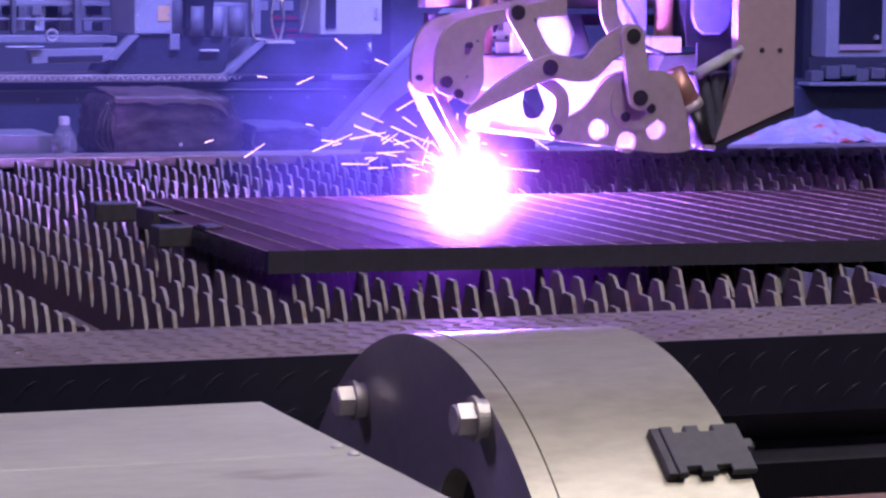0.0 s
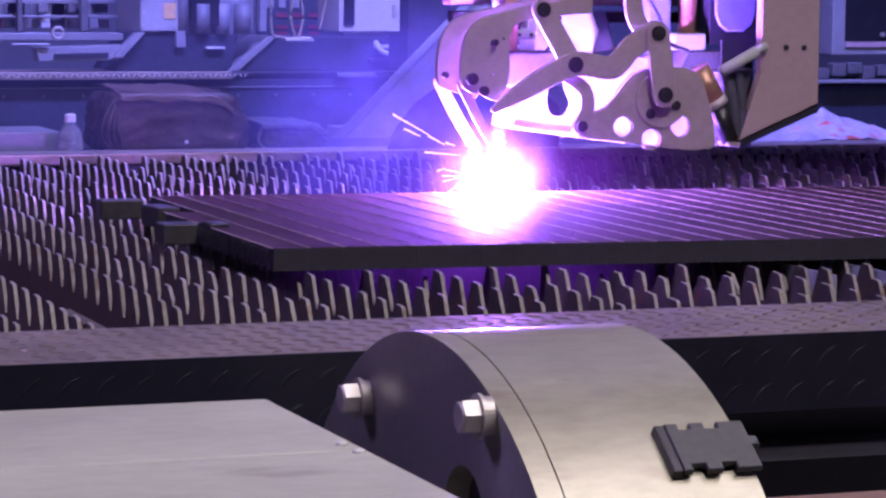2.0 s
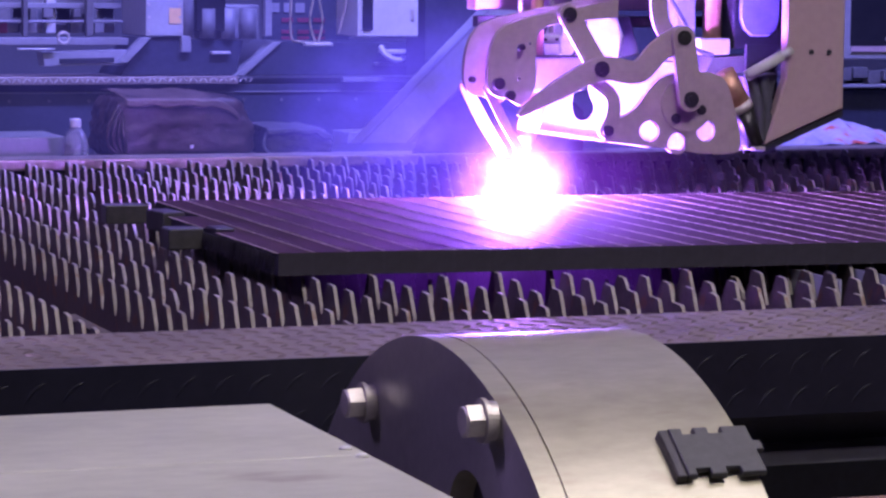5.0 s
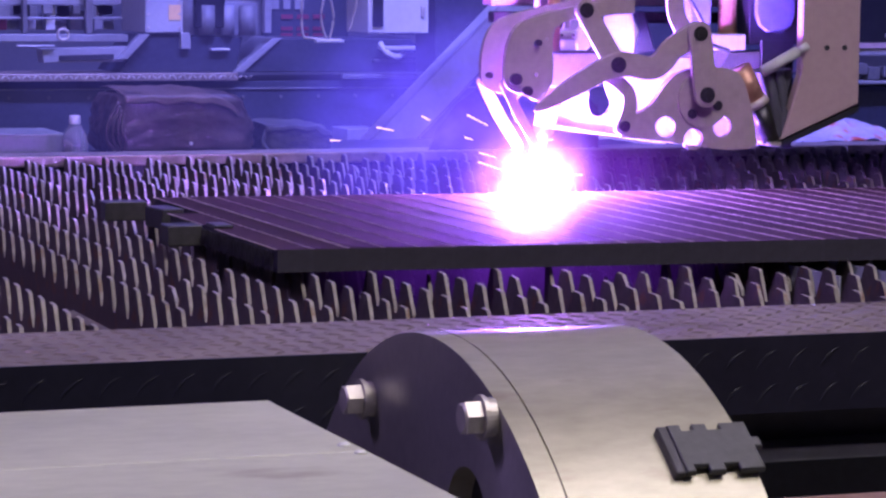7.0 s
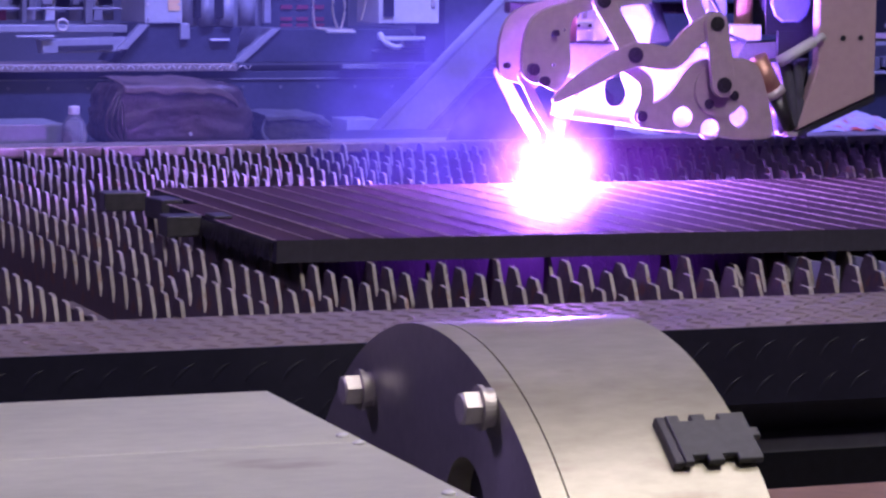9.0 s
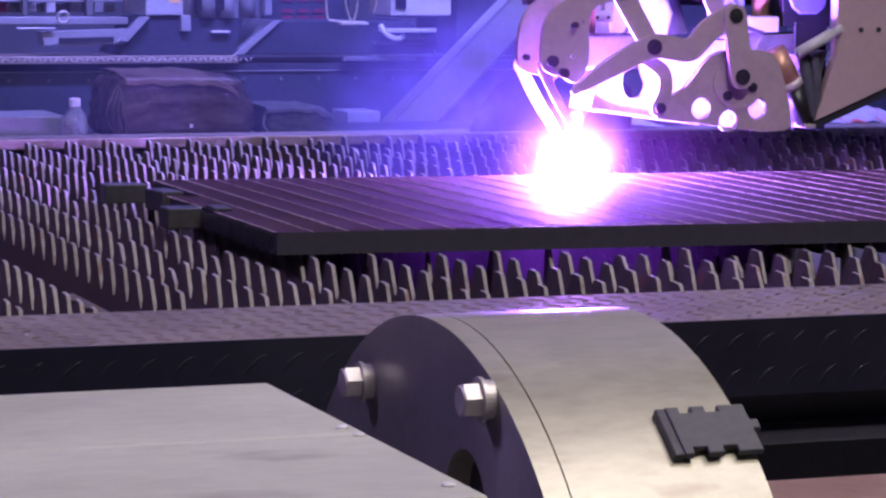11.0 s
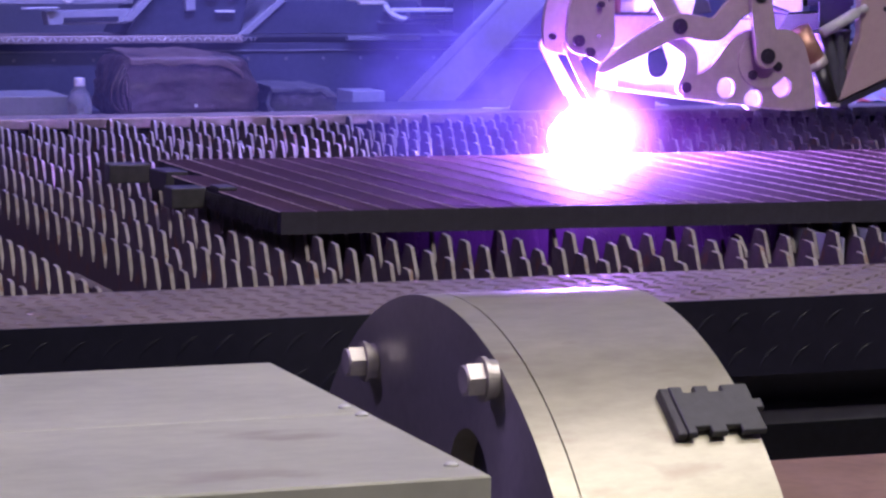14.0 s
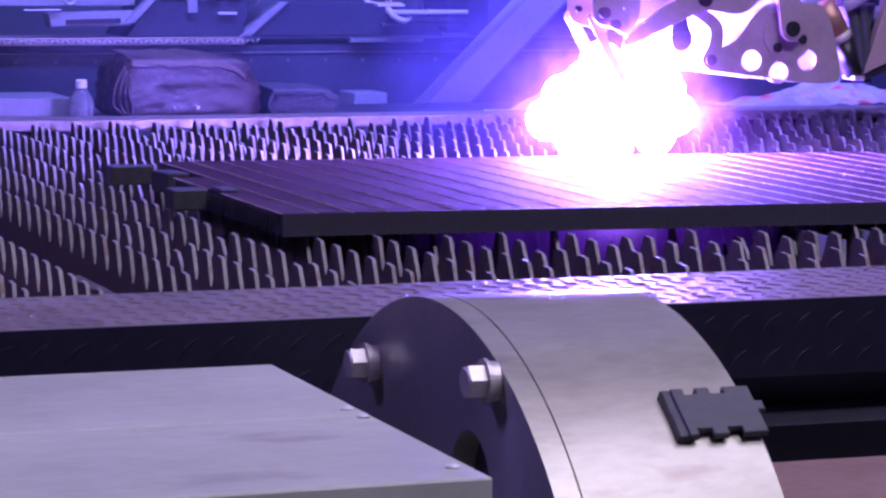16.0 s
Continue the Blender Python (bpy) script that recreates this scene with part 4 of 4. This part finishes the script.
ridge = [[pb.verts.new((0.16 + 0.5 * i / 26, -0.03 + 0.2 * j / 8 + 0.01 * noise.noise(Vector((i * 0.4, j, 5))),
          0.008 + 0.09 * max(0.0, 1 - abs(i - 9) / (9 if i < 9 else 19)) * (0.5 + 0.5 * min(1, j / 3)) + 0.006 * noise.noise(Vector((i * 0.5, j * 0.6, 1))) + 0.006)) for j in range(9)] for i in range(27)]
for i in range(26):
    for j in range(8):
        pb.faces.new((ridge[i][j], ridge[i + 1][j], ridge[i + 1][j + 1], ridge[i][j + 1]))
part("sheet", pb, M["bright"], pale).modifiers.new("thick", "SOLIDIFY").thickness = 0.003
part("lath", box(0.0, 0.3, -0.045, -0.032, 0.018, 0.03, 0.002), M["bright"], pale, "thin pale lath along the sheet's edge")
part("batten", box(0.0, 0.3, -0.045, -0.032, 0.0, 0.0178), M["black"], pale)

# the carriage that follows the head along the far rail; poses for the start of the run
gantry = thing("gantry_carriage", 3.4, 10.3, 0.0, "dark gantry carriage with a slanted grey brace", "machine")


def gp(x, z):
    return (x - 3.4, z)


brace = part("slanted_brace", prism([gp(3.015, 0.45), gp(3.225, 0.45), gp(4.375, 1.6), gp(4.19, 1.6)], -0.05, 0.06, 0.003), M["cabinet"], gantry, "pale blue grey slanted sheet metal brace")
part("rim", prism([gp(3.015, 0.45), gp(3.027, 0.45), gp(4.202, 1.6), gp(4.19, 1.6)], -0.056, -0.05), M["grey"], brace, "pale folded rim")
part("rim", prism([gp(3.213, 0.45), gp(3.225, 0.45), gp(4.375, 1.6), gp(4.363, 1.6)], -0.056, -0.05), M["greybar"], brace)
part("foot", box(-0.48, -0.1, -0.12, 0.14, 0.0, 0.449, 0.006), M["black"], gantry)
part("upright", box(0.25, 0.62, 0.07, 0.3, 1.02, 1.42, 0.006), M["navy"], gantry, "dark blue upright panel")
part("crossbeam", box(-0.9, 0.62, -0.85, -0.58, 1.9, 2.0, 0.01), M["navy"], gantry)
part("riser", box(0.52, 0.6, -0.66, 0.15, 1.42, 1.9, 0.006), M["navy"], gantry)
part("beam", box(-0.62, -0.54, -4.4, -0.852, 1.92, 2.0, 0.01), M["navy"], gantry)
wbox = part("white_box", box(-0.252, -0.019, -0.6, -0.35, 1.191, 1.898, 0.004), M["white"], gantry, "white box with dark window")
part("box_window", box(-0.235, -0.195, -0.606, -0.6, 1.215, 1.85), M["screen"], wbox)
part("latch", box(-0.05, -0.035, -0.606, -0.6, 1.25, 1.29, 0.002), M["bolt"], wbox)
for pts in ([(-0.657, -1.1, 1.9), (-0.657, -1.1, 1.4), (-0.657, -1.1, 1.215), (-0.626, -1.1, 1.186), (-0.516, -1.1, 1.182)],
            [(-0.45, -1.1, 1.9), (-0.455, -1.1, 1.4), (-0.476, -1.1, 1.255), (-0.488, -1.1, 1.215)],
            [(-0.58, -1.1, 1.9), (-0.575, -1.1, 1.4), (-0.59, -1.1, 1.26), (-0.57, -1.1, 1.184)],
            [(-0.55, -1.1, 1.9), (-0.56, -1.1, 1.4), (-0.545, -1.1, 1.26), (-0.56, -1.1, 1.184)]):
    part("cable", tube(pts, 0.0045), M["bolt"], gantry, "pale hanging cable", True)
part("cable_shelf", box(-0.66, -0.44, -1.14, -0.852, 1.9, 1.915), M["navy"], gantry)
part("cable_tray", box(-0.61, -0.51, -1.115, -1.085, 1.172, 1.181, 0.002), M["white"], gantry)
tarp = thing("printed_sheet", 4.35, 8.3, 0.866, "crumpled pale printed plastic sheet on the bench", "plastic sheet")
tb = bmesh.new()
grid = [[tb.verts.new((-0.32 + 0.64 * i / 20, -0.2 + 0.4 * j / 10,
        0.004 + max(0, 0.1 * (1 - abs(i - 12) / 11)) * (1 - abs(j - 5) / 6) + 0.014 * noise.noise(Vector((i * 0.6, j * 0.7, 2))) + 0.004)) for j in range(11)] for i in range(21)]
for i in range(20):
    for j in range(10):
        tb.faces.new((grid[i][j], grid[i + 1][j], grid[i + 1][j + 1], grid[i][j + 1]))
part("sheet", tb, M["tarp"], tarp).modifiers.new("thick", "SOLIDIFY").thickness = 0.002


# ---- neighbouring machine, further back ----
back = thing("rear_machine", 3.2, 11.0, 0.0, "dark blue machine with tread plate ledge and white boxes", "machine")


def bk(x0, x1, z0, z1, y0, y1, name, mat, label="", bevel=0.004):
    return part(name, box(x0 - 3.2, x1 - 3.2, y0, y1, z0, z1, bevel), M[mat], back, label)


bk(0.5, 7.5, 0.0, 0.966, 0.05, 0.6, "base", "navy")
ledge = bk(0.5, 3.17, 0.968, 0.999, -0.02, 0.3, "ledge", "tread", "worn tread plate ledge")
part("tread_pattern", turned(lugs(92, 1, 0.021, 0.0115, 0.004, 0.004, rnd), Matrix.Translation((-1.9, -0.02, 0.973)) @ pose(0, 0, 0, 90)), M["bolt"], ledge, kind="stuff")
bk(0.5, 2.77, 1.117, 1.148, 0.2, 0.28, "long_bar", "grey")
part("tray", prism([(-0.82, 1.04), (-0.5, 1.045), (-0.48, 1.105), (-0.83, 1.095)], 0.0, 0.1, 0.003), M["grey"], back)
part("tray_mouth", prism([(-0.76, 1.05), (-0.54, 1.055), (-0.54, 1.075), (-0.76, 1.07)], -0.006, 0.0), M["black"], back)
part("slant_bar", prism([(-0.53, 1.055), (-0.49, 1.055), (-0.395, 1.155), (-0.435, 1.155)], -0.03, 0.02, 0.002), M["grey"], back)
eb = bmesh.new()
tube([(-0.72 + 0.022 * math.cos(a), 0.1, 1.15 + 0.022 * math.sin(a)) for a in [k * math.pi / 6 for k in range(13)]], 0.006, bm=eb, steps=2)
part("eye_bolt", eb, M["bolt"], back, "", True)
part("dark_hood", prism([(-0.51, 1.0), (-0.41, 1.15), (0.0, 1.142), (-0.03, 1.0)], 0.02, 0.4, 0.003), M["navy"], back)
part("hood_edge", prism([(-0.045, 1.0), (0.0, 1.0), (0.16, 1.138), (0.12, 1.138)], 0.0, 0.3, 0.003), M["grey"], back)
part("dark_hood", prism([(0.001, 1.0), (0.16, 1.137), (0.72, 1.137), (0.83, 1.0)], 0.02, 0.4, 0.003), M["navy"], back)
bk(3.06, 3.14, 1.088, 1.098, -0.01, 0.02, "light_strip", "white")
bk(2.791, 2.945, 1.16, 1.7, 0.0, 0.4, "pale_cabinet", "cabinet", "pale grey enamel cabinet")
part("label_plate", box(2.886 - 3.2, 2.935 - 3.2, -0.004, 0.0, 1.21, 1.272), M["yellow"], back, "yellow label")
bk(2.935, 2.975, 1.095, 1.16, -0.01, 0.03, "hanging_tab", "grey")
bk(2.95, 3.275, 1.148, 1.285, 0.05, 0.35, "grey_panel", "grey")
bk(3.0, 3.12, 1.18, 1.7, 0.0, 0.05, "dark_window", "screen")
bk(2.2, 2.785, 1.16, 1.7, 0.5, 0.55, "rear_panel", "dull")
for k in range(5):
    bk(2.28 + 0.1 * k, 2.32 + 0.1 * k + 0.02 * (k % 2), 1.16, 1.24 + 0.03 * (k % 3), 0.42, 0.48, "tool", ["red", "grey", "white", "greybar", "grey"][k])
bk(2.2, 2.785, 1.262, 1.285, 0.38, 0.42, "shelf_bar", "grey")
bk(3.28, 3.31, 1.16, 1.7, -0.02, 0.02, "post", "grey")
sign = bk(3.38, 3.76, 1.13, 1.7, 0.35, 0.37, "sign_board", "navy")
for a in (3.46, 3.53, 3.6):
    for z0, z1 in ((1.135, 1.15), (1.162, 1.177), (1.21, 1.228)):
        part("red_bar", box(a - 3.2, a + 0.05 - 3.2, 0.342, 0.349, z0, z1), M["red"], back, "red sign bar")
bk(3.77, 4.4, 1.092, 1.107, -0.1, 0.0, "tray_rail", "white")
bk(3.81, 4.36, 1.062, 1.076, -0.06, 0.0, "tray_rail", "greybar")
part("tray_hook", tube([(0.56, -0.06, 1.12), (0.575, -0.09, 1.085), (0.62, -0.09, 1.065), (0.66, -0.06, 1.075)], 0.012), M["white"], back, "", True)
bk(3.62, 3.94, 0.972, 0.992, 0.0, 0.04, "tray_rail", "dull")
bk(3.75, 4.1, 1.04, 1.052, -0.02, 0.02, "tray_rail", "greybar")
for k, (a, b) in enumerate(((3.41, 3.45), (3.47, 3.5), (3.52, 3.56))):
    part("pale_bar", box(a - 3.2, b - 3.2, 0.342, 0.349, 1.25, 1.29), M["grey"], back, "pale sign bar")
for sz in (1.18, 1.235, 1.285):
    for sx in (2.803, 2.93):
        part("screw", rod((sx - 3.2, -0.006, sz), (sx - 3.2, 0.001, sz), 0.005, n=10), M["bolt"], back)
for k in range(4):
    part("gas_cylinder", rod((-0.235 + 0.085 * k, 0.02, 1.15), (-0.235 + 0.085 * k, 0.02, 1.27 + 0.2 * (k == 0)), 0.028 + 0.006 * (k % 2), n=20), M["dull" if k % 2 else "grey"], back, "", True)
bk(2.2, 2.785, 1.205, 1.215, 0.34, 0.36, "shelf_bar", "grey")
bk(2.62, 2.65, 1.15, 1.7, 0.3, 0.34, "post", "dull")
for k in range(9):
    bk(2.22 + 0.06 * k, 2.25 + 0.06 * k + 0.012 * (k % 3), 1.225 - 0.02 * (k % 2), 1.262, 0.36 + 0.02 * (k % 3), 0.4, "tool", ["greybar", "dull", "grey"][k % 3])
bk(2.36, 2.38, 1.15, 1.7, 0.3, 0.34, "post", "greybar")
bk(2.27, 2.42, 1.105, 1.112, -0.03, 0.0, "thin_bar", "white")
for k in range(12):
    part("bolt_head", rod((-0.95 + 0.16 * k, 0.044, 0.9), (-0.95 + 0.16 * k, 0.051, 0.9), 0.007, n=6), M["greybar"], back)
bk(0.5, 7.5, 0.93, 0.936, 0.04, 0.05, "edge_strip", "dull")
bk(3.86, 4.15, 1.15, 1.7, 0.05, 0.3, "dark_box", "navy")
bk(4.15, 5.8, 1.0, 1.7, 0.3, 0.6, "dark_box", "navy")
cab = thing("control_cabinet", 6.05, 11.0, 0.0, "grey framed control cabinet with a dark screen", "cabinet")
part("frame", box(-0.16, 0.3, 0.0, 0.3, 1.06, 1.8, 0.006), M["grey"], cab)
part("screen", box(-0.1, 0.11, -0.006, 0.0, 1.12, 1.75), M["screen"], cab)
part("lower_trim", box(-0.1, 0.11, -0.012, -0.006, 1.095, 1.118), M["panel"], cab)
part("knob", rod((0.08, -0.02, 1.15), (0.08, -0.006, 1.15), 0.01), M["bolt"], cab)
part("base", box(-0.3, 0.4, 0.02, 0.4, 0.0, 0.93, 0.006), M["navy"], cab)
part("clutter_tray", box(-0.27, 0.28, -0.06, 0.1, 0.94, 0.955, 0.003), M["grey"], cab)
for k in range(6):
    part("small_part", box(-0.03, 0.03 + 0.006 * (k % 3), -0.03, 0.03, -0.028, 0.02 + 0.008 * (k % 2), 0.005), M["greybar"], cab).matrix_basis = pose(-0.22 + 0.075 * k, -0.01, 0.985 + 0.012 * (k % 3))
part("post", box(-0.22, -0.19, 0.1, 0.2, 0.95, 1.8), M["black"], cab)


# ---- what moves ----
TRAVEL = [(0, 0.0, 0.0), (0.5, 0.010, 0.0), (1, 0.030, 0.0), (1.5, 0.039, 0.0), (2, 0.047, 0.0), (2.5, 0.056, 0.0), (3, 0.063, 0.0), (3.5, 0.070, 0.0), (4, 0.077, 0.0),
          (5.2, 0.102, 0.0), (6.5, 0.129, 0.002), (7, 0.139, 0.002), (7.5, 0.157, 0.002), (8, 0.168, 0.002), (8.5, 0.175, 0.002), (9, 0.182, 0.002), (10.2, 0.208, 0.002),
          (11.5, 0.235, 0.002), (12, 0.242, 0.002), (12.5, 0.249, 0.002), (13, 0.256, 0.002), (13.5, 0.264, 0.002), (14, 0.277, 0.002), (14.5, 0.328, 0.003), (15, 0.333, 0.016),
          (15.5, 0.333, 0.042), (16, 0.333, 0.067)]


SPREAD = [(0, 0.004), (4, 0.002), (9, 0.006), (11.4, 0.018), (12, 0.045), (12.5, 0.055), (13.5, 0.06), (14.2, 0.055), (14.6, 0.07), (15, 0.13), (15.5, 0.185), (16, 0.19)]


def moved(t):
    for (t0, a, _), (t1, b, _) in zip(TRAVEL, TRAVEL[1:]):
        if t <= t1:
            return a + (b - a) * (t - t0) / (t1 - t0)
    return TRAVEL[-1][1]


def spark_rows(t0, v):
    """Rest inside the core, a short flight, then down between the slats."""
    rest, pit = pose(0, 0, 0), None
    rows = [(0.0, rest)] if t0 > 0.05 else []
    if t0 > 0.05:
        rows.append((t0, rest))
    u, first = 0.04, True
    while u < 0.46:
        if t0 + u >= 0 and t0 + u < 15.99:
            d = v + Vector((0, 0, -9.8 * u * 0.6))
            p = v * u * (1 - 0.35 * u) + Vector((0, 0, -2.9 * u * u))
            if p.z < -0.03 and p.y > -0.9:
                break
            turn = d.to_track_quat("X", "Z").to_matrix().to_4x4()
            rows.append((t0 + u, Matrix.Translation(p) @ turn))
        u += 0.0667
    end = rows[-1][1].translation if rows else Vector((0, 0, 0))
    last = rows[-1][0] if rows else 0.0
    sunk = pose(end.x, min(end.y, 1.4), -0.42)
    if not rows:
        rows.append((0.0, sunk))
    if last + 0.2 < 16:
        rows.append((last + 0.2, sunk))
        rows.append((16.0, sunk))
    elif last < 16:
        rows.append((16.0, rows[-1][1]))
    return rows


def motions():
    walk(head, [(t, pose(HX + dx, HY, HZ0 + dz)) for t, dx, dz in TRAVEL])
    walk(gantry, [(t, pose(3.4 + dx, 10.3, 0)) for t, dx, dz in TRAVEL])
    walk(arc, [(t, pose(2.241 + dx, 5.9, 0.956 + dz * 0.6)) for t, dx, dz in TRAVEL])
    for lobe, lx, lz in LOBES:
        walk(lobe, [(t, pose(lx * k * 0.65 - 0.02, -0.06, lz * k * 0.65 + k * 0.05 + 0.006)) for t, k in SPREAD])
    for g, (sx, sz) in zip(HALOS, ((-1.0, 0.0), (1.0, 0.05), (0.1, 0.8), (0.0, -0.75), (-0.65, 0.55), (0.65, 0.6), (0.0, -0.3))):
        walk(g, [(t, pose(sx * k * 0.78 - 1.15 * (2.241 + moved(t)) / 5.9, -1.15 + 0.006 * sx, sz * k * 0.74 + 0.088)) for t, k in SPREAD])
    for sp, t0, v in SPARKS:
        walk(sp, spark_rows(t0, v))


motions()
